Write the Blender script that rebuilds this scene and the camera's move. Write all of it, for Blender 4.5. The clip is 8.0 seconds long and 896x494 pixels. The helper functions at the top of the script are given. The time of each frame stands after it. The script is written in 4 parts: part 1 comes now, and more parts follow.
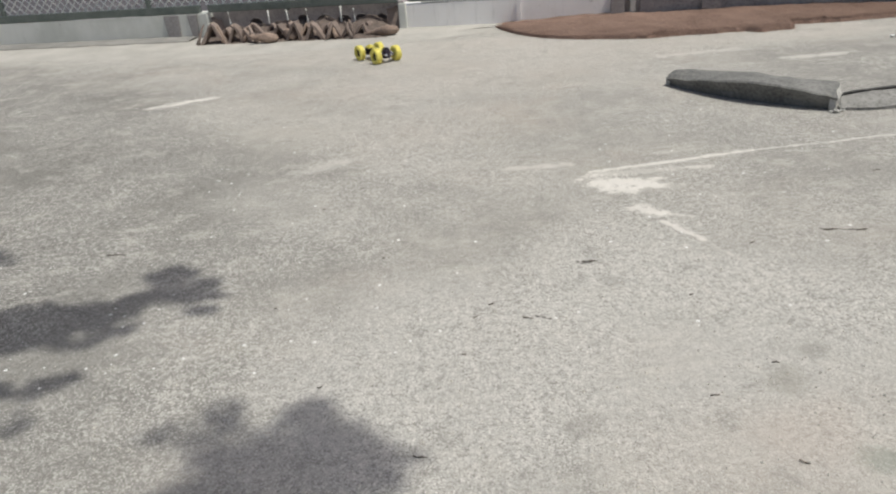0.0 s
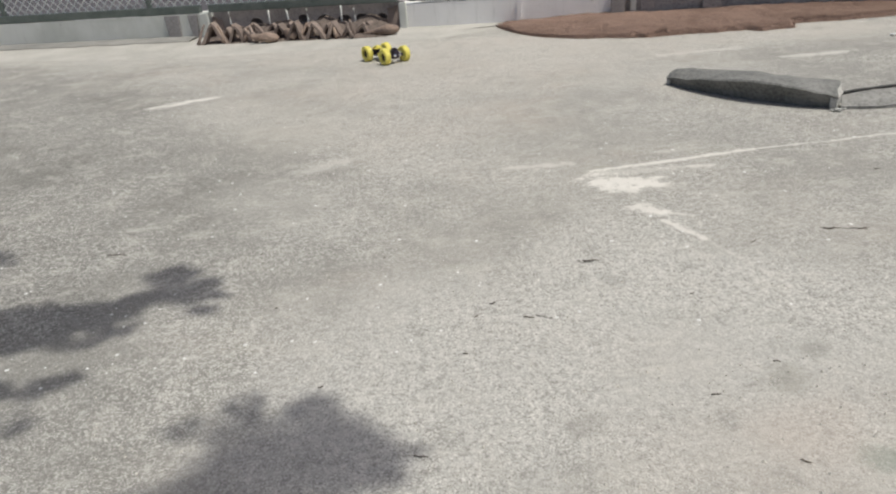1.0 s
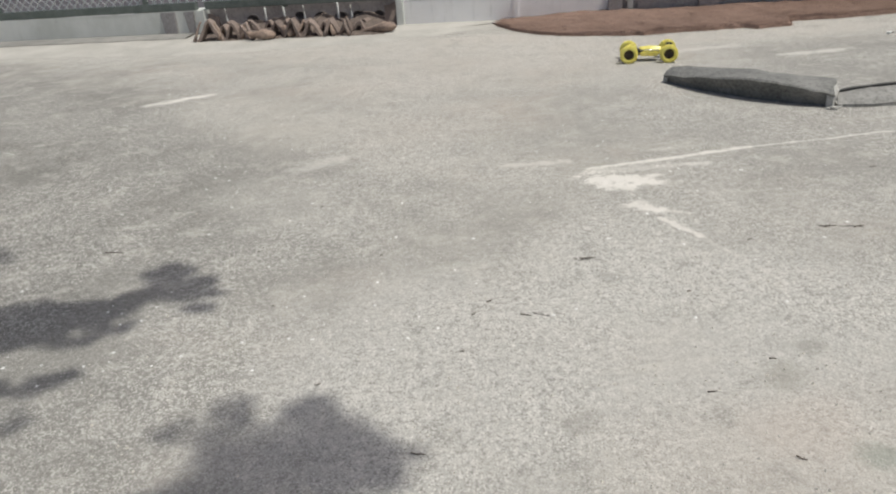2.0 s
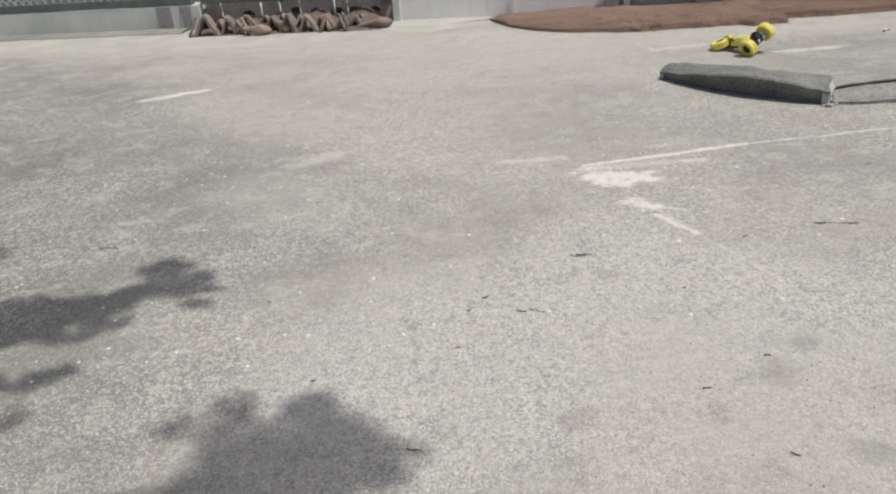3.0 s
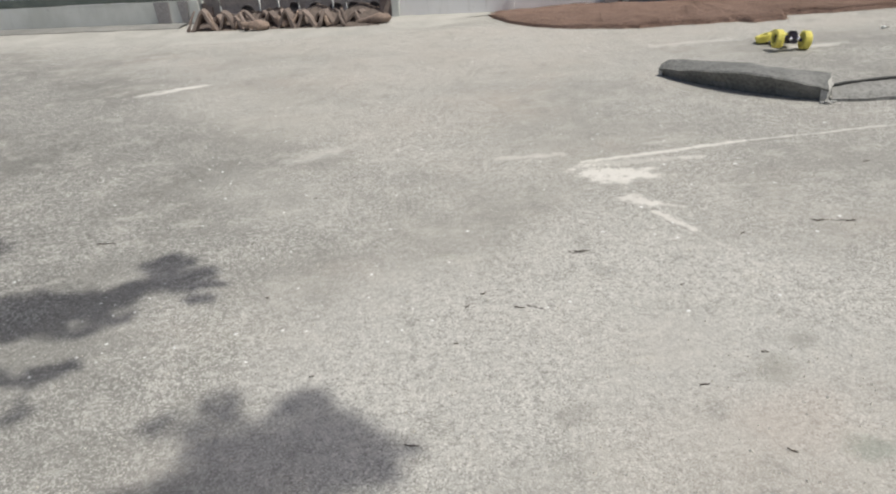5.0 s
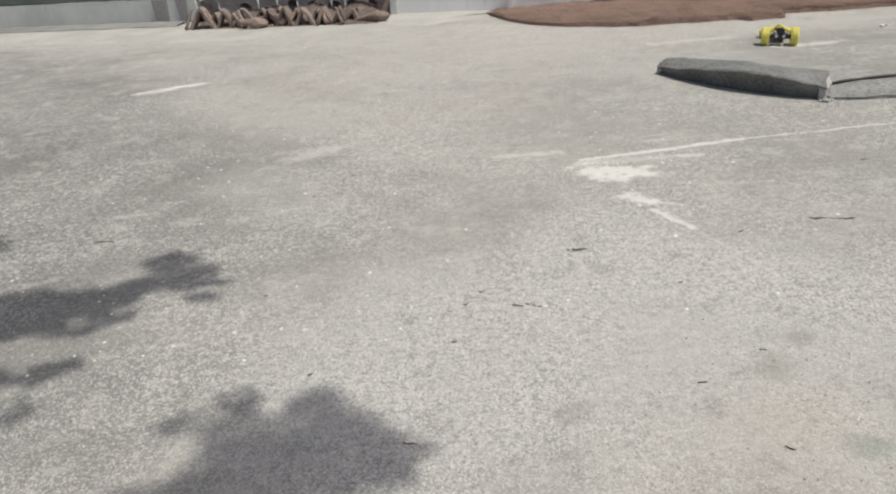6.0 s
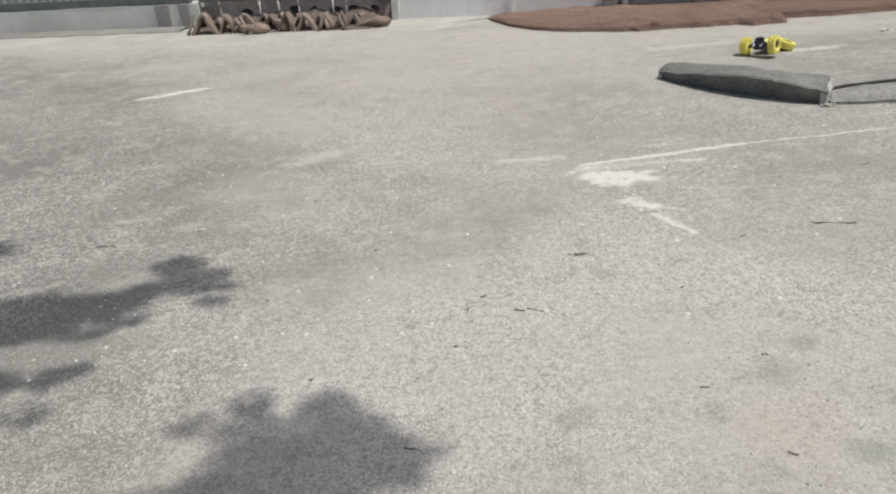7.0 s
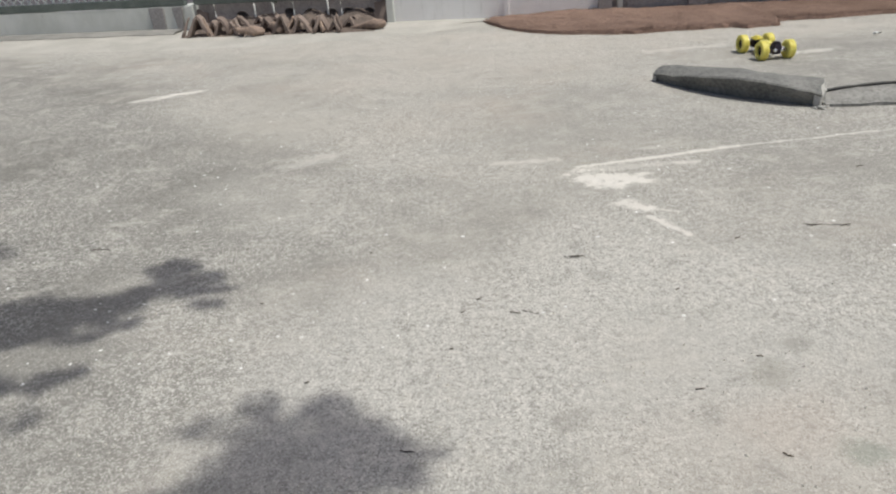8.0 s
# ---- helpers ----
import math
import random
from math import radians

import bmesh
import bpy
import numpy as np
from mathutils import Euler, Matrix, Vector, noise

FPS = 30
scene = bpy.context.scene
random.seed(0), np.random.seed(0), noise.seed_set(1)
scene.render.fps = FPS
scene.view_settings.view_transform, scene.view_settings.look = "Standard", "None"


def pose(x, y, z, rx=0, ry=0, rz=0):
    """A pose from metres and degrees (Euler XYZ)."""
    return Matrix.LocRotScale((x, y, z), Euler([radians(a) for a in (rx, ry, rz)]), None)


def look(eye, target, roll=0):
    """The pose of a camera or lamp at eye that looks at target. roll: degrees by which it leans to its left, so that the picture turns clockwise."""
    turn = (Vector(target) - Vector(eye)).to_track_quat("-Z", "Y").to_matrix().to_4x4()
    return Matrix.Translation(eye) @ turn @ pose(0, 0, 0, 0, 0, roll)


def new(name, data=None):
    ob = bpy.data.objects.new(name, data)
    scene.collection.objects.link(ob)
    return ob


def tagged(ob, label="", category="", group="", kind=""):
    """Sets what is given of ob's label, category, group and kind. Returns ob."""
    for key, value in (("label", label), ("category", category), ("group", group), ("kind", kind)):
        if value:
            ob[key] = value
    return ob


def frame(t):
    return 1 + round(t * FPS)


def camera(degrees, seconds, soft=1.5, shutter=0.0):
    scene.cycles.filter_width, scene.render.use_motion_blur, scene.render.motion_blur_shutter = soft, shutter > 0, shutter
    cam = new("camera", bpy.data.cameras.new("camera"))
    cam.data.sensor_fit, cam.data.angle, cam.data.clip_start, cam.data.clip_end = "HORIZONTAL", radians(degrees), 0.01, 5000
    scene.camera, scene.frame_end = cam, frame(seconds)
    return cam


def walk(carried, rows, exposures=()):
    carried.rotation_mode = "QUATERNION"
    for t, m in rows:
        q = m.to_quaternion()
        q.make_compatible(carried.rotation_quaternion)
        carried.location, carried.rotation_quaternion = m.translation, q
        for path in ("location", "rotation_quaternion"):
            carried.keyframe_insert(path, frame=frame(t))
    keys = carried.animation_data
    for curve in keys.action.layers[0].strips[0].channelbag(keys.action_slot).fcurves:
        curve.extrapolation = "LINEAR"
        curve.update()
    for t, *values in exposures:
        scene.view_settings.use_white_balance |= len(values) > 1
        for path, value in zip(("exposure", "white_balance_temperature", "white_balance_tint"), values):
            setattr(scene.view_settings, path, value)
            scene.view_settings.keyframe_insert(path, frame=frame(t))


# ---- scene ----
cam = camera(66, 8.0, soft=2.1)
EYE = Vector((0, 0, 1.0))
# seconds, tilt below the horizon, lean, turn (degrees)
AIM = (
    (0.0, 26, 4.5, 0.0),
    (0.5, 26.005, 4.517, 0.099),
    (1, 26.039, 4.617, 0.073),
    (1.5, 26.108, 4.599, -0.023),
    (3, 26.591, 4.229, -0.526),
    (3.5, 26.669, 4.16, -0.595),
    (4, 26.75, 4.134, -0.588),
    (4.5, 26.814, 4.096, -0.594),
    (6, 27.078, 3.99, -0.794),
    (6.5, 26.811, 4.09, -0.661),
    (7, 26.677, 4.06, -0.684),
    (7.5, 26.591, 4.077, -0.744),
    (8, 26.505, 3.963, -1.118),
)


def aim(tilt, lean, turn):
    t, w = radians(tilt), radians(turn)
    way = Vector((-math.sin(w) * math.cos(t), math.cos(w) * math.cos(t), -math.sin(t)))
    return look(EYE, EYE + way, -lean)


walk(cam, [(t, aim(a, b, c)) for t, a, b, c in AIM], [(0.0, -0.34, 6620, 7), (8.0, -0.32, 6570, 7)])

# ---- world, sun, exposure ----
SUN = Vector((0.36, -0.15, 1.0))
world = bpy.data.worlds.new("sky")
scene.world = world
world.use_nodes = True
wt = world.node_tree
sky = wt.nodes.new("ShaderNodeTexSky")
sky.sky_type = "NISHITA"
sky.sun_disc = False
sky.air_density, sky.dust_density, sky.ozone_density = 0.8, 4.0, 0.6
sky.sun_elevation = math.atan2(SUN.z, SUN.xy.length)
sky.sun_rotation = math.atan2(SUN.x, SUN.y)
wt.nodes["Background"].inputs[1].default_value = 0.115
wt.links.new(sky.outputs[0], wt.nodes["Background"].inputs[0])
sun_data = bpy.data.lights.new("sun", "SUN")
sun_data.energy, sun_data.angle, sun_data.color = 3.65, radians(0.65), (1.0, 0.975, 0.92)
sun = new("sun", sun_data)
sun.matrix_world = look(SUN * 20, (0, 0, 0))


# ---- materials ----
class Nodes:
    """A small builder for procedural materials."""

    def __init__(self, name):
        self.mat = bpy.data.materials.new(name)
        self.mat.use_nodes = True
        self.t = self.mat.node_tree
        self.bsdf = self.t.nodes["Principled BSDF"]
        self.co = self.t.nodes.new("ShaderNodeTexCoord").outputs["Object"]

    def link(self, a, b):
        self.t.links.new(a, b)

    def put(self, socket, value):
        if isinstance(value, bpy.types.NodeSocket):
            self.link(value, socket)
        elif isinstance(value, tuple) and len(value) == 3 and socket.type == "RGBA":
            socket.default_value = (*value, 1)
        else:
            socket.default_value = value

    def noise(self, scale, detail=4, rough=0.55, co=None, distort=0.0):
        n = self.t.nodes.new("ShaderNodeTexNoise")
        self.link(co or self.co, n.inputs["Vector"])
        n.inputs["Scale"].default_value, n.inputs["Detail"].default_value = scale, detail
        n.inputs["Roughness"].default_value, n.inputs["Distortion"].default_value = rough, distort
        return n.outputs["Fac"]

    def cells(self, scale, feature="F1", co=None, out="Distance"):
        n = self.t.nodes.new("ShaderNodeTexVoronoi")
        n.feature = feature
        self.link(co or self.co, n.inputs["Vector"])
        n.inputs["Scale"].default_value = scale
        return n.outputs[out]

    def ramp(self, fac, a, b, lo=0.0, hi=1.0):
        n = self.t.nodes.new("ShaderNodeMapRange")
        n.interpolation_type = "SMOOTHSTEP"
        self.link(fac, n.inputs["Value"])
        for key, v in (("From Min", a), ("From Max", b), ("To Min", lo), ("To Max", hi)):
            n.inputs[key].default_value = v
        return n.outputs["Result"]

    def mix(self, fac, a, b, blend="MIX"):
        n = self.t.nodes.new("ShaderNodeMix")
        n.data_type, n.blend_type = "RGBA", blend
        self.put(n.inputs["Factor"], fac)
        self.put(n.inputs[6], a)
        self.put(n.inputs[7], b)
        return n.outputs[2]

    def math(self, op, a, b=0.0, c=0.0):
        n = self.t.nodes.new("ShaderNodeMath")
        n.operation = op
        for s, v in zip(n.inputs, (a, b, c)):
            self.put(s, v)
        return n.outputs[0]

    def mapped(self, scale=(1, 1, 1), turn=0.0, shift=(0, 0, 0)):
        n = self.t.nodes.new("ShaderNodeMapping")
        self.link(self.co, n.inputs["Vector"])
        n.inputs["Scale"].default_value, n.inputs["Location"].default_value = scale, shift
        n.inputs["Rotation"].default_value = (0, 0, turn)
        return n.outputs[0]

    def bump(self, height, strength=0.3, distance=0.01):
        n = self.t.nodes.new("ShaderNodeBump")
        n.inputs["Strength"].default_value, n.inputs["Distance"].default_value = strength, distance
        self.link(height, n.inputs["Height"])
        self.link(n.outputs[0], self.bsdf.inputs["Normal"])

    def done(self, color, rough=0.8, metal=0.0, spec=0.4):
        self.put(self.bsdf.inputs["Base Color"], color)
        self.put(self.bsdf.inputs["Roughness"], rough)
        self.bsdf.inputs["Metallic"].default_value = metal
        self.bsdf.inputs["Specular IOR Level"].default_value = spec
        return self.mat


def worn(name, a, b, scale=8.0, grain=90.0, rough=0.8, metal=0.0, bump=0.25, dist=0.004, spec=0.4, vary=0.0):
    """Two tones in blotches, with fine grain and relief."""
    n = Nodes(name)
    big = n.ramp(n.noise(scale, 5, 0.6), 0.3, 0.7)
    fine = n.noise(grain, 3, 0.6)
    c = n.mix(big, a, b)
    c = n.mix(n.ramp(fine, 0.35, 0.75, 0.0, 0.35), c, tuple(min(1, x * 1.5) for x in b))
    c = n.mix(n.ramp(fine, 0.5, 0.25, 0.0, 0.4), c, tuple(x * 0.5 for x in a))
    if vary:
        info = n.t.nodes.new("ShaderNodeObjectInfo").outputs["Random"]
        c = n.mix(vary, c, n.mix(info, tuple(x * 0.45 for x in a), tuple(min(1, x * 1.6) for x in b)))
    n.bump(n.math("ADD", fine, n.noise(scale * 2, 4)), bump, dist)
    return n.done(c, rough, metal, spec)


def segment(n, ax, ay, bx, by, wobble=0.0, freq=6.0):
    """Distance on the ground from a line between two points."""
    co = n.co
    if wobble:
        d = n.t.nodes.new("ShaderNodeTexNoise")
        n.link(n.co, d.inputs["Vector"])
        d.inputs["Scale"].default_value, d.inputs["Detail"].default_value = freq, 4
        sub = n.t.nodes.new("ShaderNodeVectorMath")
        sub.operation = "MULTIPLY_ADD"
        n.link(d.outputs["Color"], sub.inputs[0])
        sub.inputs[1].default_value = (wobble, wobble, 0)
        n.link(n.co, sub.inputs[2])
        co = sub.outputs[0]
        ax, ay, bx, by = (v + wobble / 2 for v in (ax, ay, bx, by))
    length = math.hypot(bx - ax, by - ay)
    m = n.t.nodes.new("ShaderNodeMapping")
    m.vector_type = "TEXTURE"
    n.link(co, m.inputs["Vector"])
    m.inputs["Location"].default_value = (ax, ay, 0)
    m.inputs["Rotation"].default_value = (0, 0, math.atan2(by - ay, bx - ax))
    s = n.t.nodes.new("ShaderNodeSeparateXYZ")
    n.link(m.outputs[0], s.inputs[0])
    x = n.math("SUBTRACT", n.math("ABSOLUTE", n.math("SUBTRACT", s.outputs[0], length / 2)), length / 2)
    x = n.math("MAXIMUM", x, 0.0)
    return n.math("SQRT", n.math("ADD", n.math("MULTIPLY", x, x), n.math("MULTIPLY", s.outputs[1], s.outputs[1])))


def concrete_ground():
    n = Nodes("weathered_concrete")
    broad = n.ramp(n.noise(0.55, 4, 0.55), 0.35, 0.65)
    patch = n.ramp(n.noise(2.6, 5, 0.62), 0.35, 0.68)
    streak = n.ramp(n.noise(1.0, 5, 0.6, n.mapped((0.6, 2.4, 1), 0.25)), 0.42, 0.66)
    c = n.mix(broad, (0.30, 0.288, 0.262), (0.375, 0.358, 0.325))
    c = n.mix(n.math("MULTIPLY", patch, 0.5), c, (0.25, 0.242, 0.22))
    c = n.mix(n.math("MULTIPLY", streak, 0.42), c, (0.44, 0.42, 0.385))
    # faint ochre and pink bloom
    c = n.mix(n.ramp(n.noise(1.7, 4, 0.6, n.mapped((1, 1, 1), 0, (5, 3, 0))), 0.5, 0.72, 0, 0.45), c, (0.40, 0.335, 0.285))
    c = n.mix(n.ramp(n.noise(3.4, 4, 0.6, n.mapped((1, 1, 1), 0, (9, 1, 0))), 0.56, 0.72, 0, 0.35), c, (0.31, 0.315, 0.24))
    # broad darker areas and tinted, mostly paler areas across the slab
    ragged = n.noise(1.6, 5, 0.65)
    patches = [(*a[:5], (a[5], a[5] * 0.975, a[5] * 0.895), a[6]) for a in DARK_AREAS]
    for x0, y0, x1, y1, r, col, k in (*patches, *TINTED_AREAS):
        d = segment(n, x0, y0, x1, y1)
        d = n.math("ADD", d, n.math("MULTIPLY", n.math("SUBTRACT", ragged, 0.5), r * 1.1))
        c = n.mix(n.ramp(d, r, r * 0.25, 0, k), c, col)
    mottle = n.noise(7.5, 6, 0.68)
    c = n.mix(n.ramp(mottle, 0.50, 0.66, 0, 0.5), c, (0.47, 0.45, 0.41))
    c = n.mix(n.ramp(mottle, 0.48, 0.33, 0, 0.5), c, (0.205, 0.2, 0.18))
    scuff = n.noise(4.0, 6, 0.7, n.mapped((0.5, 2.6, 1), 0.12, (3, 6, 0)))
    c = n.mix(n.ramp(scuff, 0.56, 0.72, 0, 0.6), c, (0.52, 0.50, 0.455))
    # exposed grit
    grit = n.cells(290)
    tone = n.t.nodes.new("ShaderNodeSeparateColor")
    n.link(n.cells(290, out="Color"), tone.inputs[0])
    coarse = n.ramp(n.noise(1.3, 4, 0.6, n.mapped((1, 1, 1), 0, (2, 8, 0))), 0.35, 0.62, 0.3, 1.0)
    light = n.math("MULTIPLY", n.ramp(tone.outputs[0], 0.66, 0.95, 0, 0.8), coarse)
    dark = n.math("MULTIPLY", n.ramp(tone.outputs[1], 0.72, 0.96, 0, 0.8), coarse)
    c = n.mix(light, c, (0.74, 0.72, 0.675))
    c = n.mix(dark, c, (0.15, 0.143, 0.13))
    # worn crust: pale skin left in flakes, darker sand between
    for scale, up, down in ((40, 0.55, 0.50), (95, 0.55, 0.52)):
        lumps = n.noise(scale, 4, 0.7)
        c = n.mix(n.math("MULTIPLY", n.ramp(lumps, 0.50, 0.64, 0, up), coarse), c, (0.58, 0.565, 0.53))
        c = n.mix(n.math("MULTIPLY", n.ramp(lumps, 0.48, 0.34, 0, down), coarse), c, (0.205, 0.197, 0.18))
    fine = n.noise(380, 3, 0.65)
    c = n.mix(n.ramp(fine, 0.51, 0.70, 0, 0.5), c, (0.57, 0.55, 0.51))
    c = n.mix(n.ramp(fine, 0.49, 0.31, 0, 0.5), c, (0.17, 0.163, 0.148))
    # joints with pale crumbled mortar
    edge = n.math("MULTIPLY_ADD", n.noise(95, 4, 0.7), 0.5, n.math("MULTIPLY", n.noise(17, 5, 0.7), 0.75))
    for ax, ay, bx, by, w, k in (*JOINTS, *PALE_PATCHES):
        d = segment(n, ax, ay, bx, by, 0.05, 5.0)
        d = n.math("ADD", d, n.math("MULTIPLY", n.math("SUBTRACT", edge, 0.62), w * 5.0))
        c = n.mix(n.ramp(d, w, w * 0.35, 0, k), c, (0.67, 0.645, 0.60))
    # hairline cracks
    for ax, ay, bx, by, w in CRACKS:
        d = segment(n, ax, ay, bx, by, 0.05, 16.0)
        d = n.math("ADD", d, n.math("MULTIPLY", n.ramp(n.noise(26, 2), 0.45, 0.6), w * 1.2))
        c = n.mix(n.ramp(d, w, w * 0.5, 0, 0.85), c, (0.06, 0.055, 0.05))
    # dull blots
    for x, y, r, col, k in BLOTS:
        d = segment(n, x, y, x + r * 0.5, y + r * 0.1, 0.1, 9.0)
        c = n.mix(n.ramp(d, r, r * 0.2, 0, k), c, col)
    n.bump(n.math("ADD", n.math("MULTIPLY", grit, 0.6), n.math("ADD", fine, n.noise(30, 4))), 0.4, 0.003)
    return n.done(c, n.ramp(fine, 0.3, 0.7, 0.75, 0.95), 0, 0.25)


# start, end, reach, tone, strength
DARK_AREAS = (
    (-2.4, 3.4, -1.1, 2.4, 1.2, 0.17, 0.92),
    (-1.8, 2.2, -1.0, 1.3, 0.7, 0.195, 0.88),
    (-0.5, 2.45, 0.6, 2.2, 0.45, 0.27, 0.55),
    (0.5, 3.2, 2.2, 3.35, 0.45, 0.29, 0.6),
    (2.3, 4.6, 3.6, 4.8, 0.45, 0.22, 0.7),
    (2.2, 3.7, 3.6, 4.2, 1.0, 0.20, 0.92),
    (0.9, 3.7, 1.4, 3.3, 0.45, 0.27, 0.5),
    (-4.2, 5.6, -2.0, 3.8, 1.4, 0.145, 0.95),
    (-2.4, 3.9, -1.8, 2.7, 0.9, 0.14, 0.9),
    (-1.9, 2.8, -1.4, 1.95, 0.5, 0.135, 0.85),
    (1.4, 2.95, 2.8, 3.0, 0.45, 0.23, 0.7),
    (1.4, 2.5, 2.2, 2.6, 0.5, 0.22, 0.6),
    (0.9, 2.0, 1.9, 1.9, 0.5, 0.30, 0.5),
    (0.95, 1.30, 1.15, 1.6, 0.4, 0.28, 0.55),
)
# start, end, reach, colour, strength
TINTED_AREAS = (
    (0.0, 1.35, 0.7, 1.5, 0.75, (0.45, 0.44, 0.415), 0.75),
    (0.42, 1.7, 0.6, 2.0, 0.35, (0.45, 0.44, 0.41), 0.45),
    (0.45, 0.95, 0.85, 1.02, 0.3, (0.44, 0.395, 0.35), 0.32),
    (-0.2, 4.6, 1.0, 4.9, 0.9, (0.45, 0.41, 0.365), 0.5),
    (-0.2, 3.4, 0.3, 3.5, 0.5, (0.36, 0.325, 0.285), 0.45),
    (-1.0, 5.8, 3.0, 5.2, 0.7, (0.47, 0.435, 0.39), 0.55),
    (-4.4, 6.85, -1.8, 6.12, 0.30, (0.40, 0.385, 0.35), 0.7),
    (-1.8, 6.12, 0.3, 5.80, 0.32, (0.42, 0.395, 0.355), 0.7),
    (0.3, 5.9, 1.1, 5.5, 0.30, (0.47, 0.43, 0.385), 0.6),
    (-0.75, 2.65, -0.5, 2.4, 0.32, (0.38, 0.37, 0.34), 0.5),
    (-1.3, 4.2, -0.7, 3.6, 0.5, (0.42, 0.40, 0.36), 0.6),
)
# start, end, half width, strength
JOINTS = (
    (0.60, 2.64, 1.32, 2.75, 0.020, 0.8),
    (1.32, 2.75, 1.95, 2.81, 0.013, 0.6),
    (1.95, 2.81, 3.40, 3.02, 0.010, 0.35),
    (0.74, 2.12, 0.81, 1.96, 0.018, 0.75),
    (0.66, 2.45, 0.93, 1.63, 0.010, 0.22),
    (0.93, 1.63, 1.10, 1.10, 0.010, 0.1),
    (0.28, 2.76, 0.54, 2.75, 0.030, 0.4),
)
PALE_PATCHES = (
    (0.61, 2.53, 0.79, 2.48, 0.085, 0.9),
    (0.64, 2.45, 0.70, 2.41, 0.055, 0.8),
    (0.64, 2.60, 0.90, 2.61, 0.050, 0.35),
    (0.68, 2.24, 0.75, 2.18, 0.042, 0.75),
    (0.72, 2.19, 0.83, 2.15, 0.022, 0.5),
    (1.00, 2.61, 1.07, 2.60, 0.026, 0.6),
    (-0.63, 2.92, -0.44, 3.03, 0.060, 0.3),
    (-1.80, 4.39, -1.62, 4.47, 0.055, 0.75),
    (-1.64, 4.49, -1.46, 4.55, 0.050, 0.9),
    (2.25, 4.40, 2.60, 4.42, 0.060, 0.5),
    (1.55, 4.75, 2.10, 4.80, 0.060, 0.35),
)
CRACKS = (
    (1.19, 1.97, 1.33, 1.94, 0.006),
    (0.39, 1.875, 0.47, 1.865, 0.005),
    (-1.19, 2.20, -1.12, 2.18, 0.006),
    (0.20, 1.60, 0.26, 1.57, 0.004),
)
BLOTS = (
    (0.72, 1.24, 0.06, (0.19, 0.185, 0.15), 0.35),
    (0.83, 1.34, 0.05, (0.22, 0.215, 0.19), 0.45),
    (0.24, 1.13, 0.06, (0.22, 0.21, 0.19), 0.4),
    (0.78, 0.98, 0.05, (0.22, 0.25, 0.21), 0.5),
    (0.46, 1.75, 0.05, (0.22, 0.215, 0.20), 0.4),
    (0.68, 1.06, 0.13, (0.42, 0.35, 0.30), 0.22),
)

GROUND = concrete_ground()


def whitewash(name, dull, clean):
    n = Nodes(name)
    c = n.mix(n.ramp(n.noise(2.2, 4, 0.6), 0.35, 0.65), dull, clean)
    runs = n.noise(1.0, 5, 0.65, n.mapped((26, 26, 3.0)))
    c = n.mix(n.ramp(runs, 0.5, 0.8, 0, 0.3), c, (0.47, 0.475, 0.44))
    blots = n.noise(6.5, 6, 0.7, n.mapped((1, 1, 1.6), 0, (4, 2, 1)))
    c = n.mix(n.ramp(blots, 0.60, 0.70, 0, 0.6), c, (0.36, 0.355, 0.34))
    c = n.mix(n.ramp(blots, 0.36, 0.28, 0, 0.6), c, (0.88, 0.88, 0.85))
    n.bump(n.math("ADD", n.noise(60, 4), blots), 0.4, 0.006)
    return n.done(c, 0.88, 0, 0.25)


PLASTER = whitewash("old_whitewash", (0.60, 0.615, 0.575), (0.72, 0.73, 0.695))
# brighter copy of the whitewash; its colour carries the sunlight on wall_3
SUNLIT_PLASTER = whitewash("fresh_whitewash", (0.84, 0.83, 0.82), (0.90, 0.89, 0.88))
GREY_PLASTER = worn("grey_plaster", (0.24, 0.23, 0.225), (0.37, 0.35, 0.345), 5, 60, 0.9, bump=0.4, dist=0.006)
MAUVE_PLASTER = worn("mauve_grey_plaster", (0.30, 0.275, 0.275), (0.42, 0.385, 0.385), 5, 60, 0.9, bump=0.4, dist=0.006)
SHADED_FOOTING = worn("grey_cement_footing", (0.19, 0.187, 0.177), (0.29, 0.283, 0.265), 4, 90, 0.9, bump=0.4, dist=0.005)
APRON = worn("pale_cement", (0.34, 0.328, 0.30), (0.455, 0.44, 0.405), 2.5, 110, 0.9, bump=0.3, dist=0.004)
SHADED_STRIP = worn("old_asphalt", (0.055, 0.052, 0.057), (0.095, 0.09, 0.096), 1.5, 120, 0.9, bump=0.4)
GREEN_STEEL = worn("green_painted_steel", (0.095, 0.118, 0.106), (0.16, 0.182, 0.165), 12, 150, 0.55, bump=0.15)
WIRE = worn("galvanised_wire", (0.62, 0.63, 0.63), (0.78, 0.79, 0.78), 20, 200, 0.5, metal=0.2)
LITTER = worn("dry_brown_litter", (0.19, 0.125, 0.098), (0.29, 0.196, 0.155), 3, 60, 0.95, bump=0.12, dist=0.003)
LEAF_DRY = worn("dry_leaf", (0.20, 0.13, 0.10), (0.31, 0.212, 0.168), 5, 80, 0.9)
CLAY = worn("weathered_clay", (0.165, 0.13, 0.114), (0.29, 0.232, 0.20), 7, 90, 0.9, bump=0.5, vary=0.4)
FELT = worn("weathered_grey_cement", (0.115, 0.117, 0.112), (0.215, 0.213, 0.202), 5, 60, 0.9, bump=0.25, dist=0.004)
LOW_KERB = worn("pale_grey_cement", (0.14, 0.14, 0.134), (0.28, 0.275, 0.26), 7, 60, 0.9, bump=0.35, dist=0.005)
BROKEN = worn("fresh_broken_cement", (0.36, 0.355, 0.335), (0.52, 0.51, 0.48), 14, 90, 0.95, bump=0.9, dist=0.01)
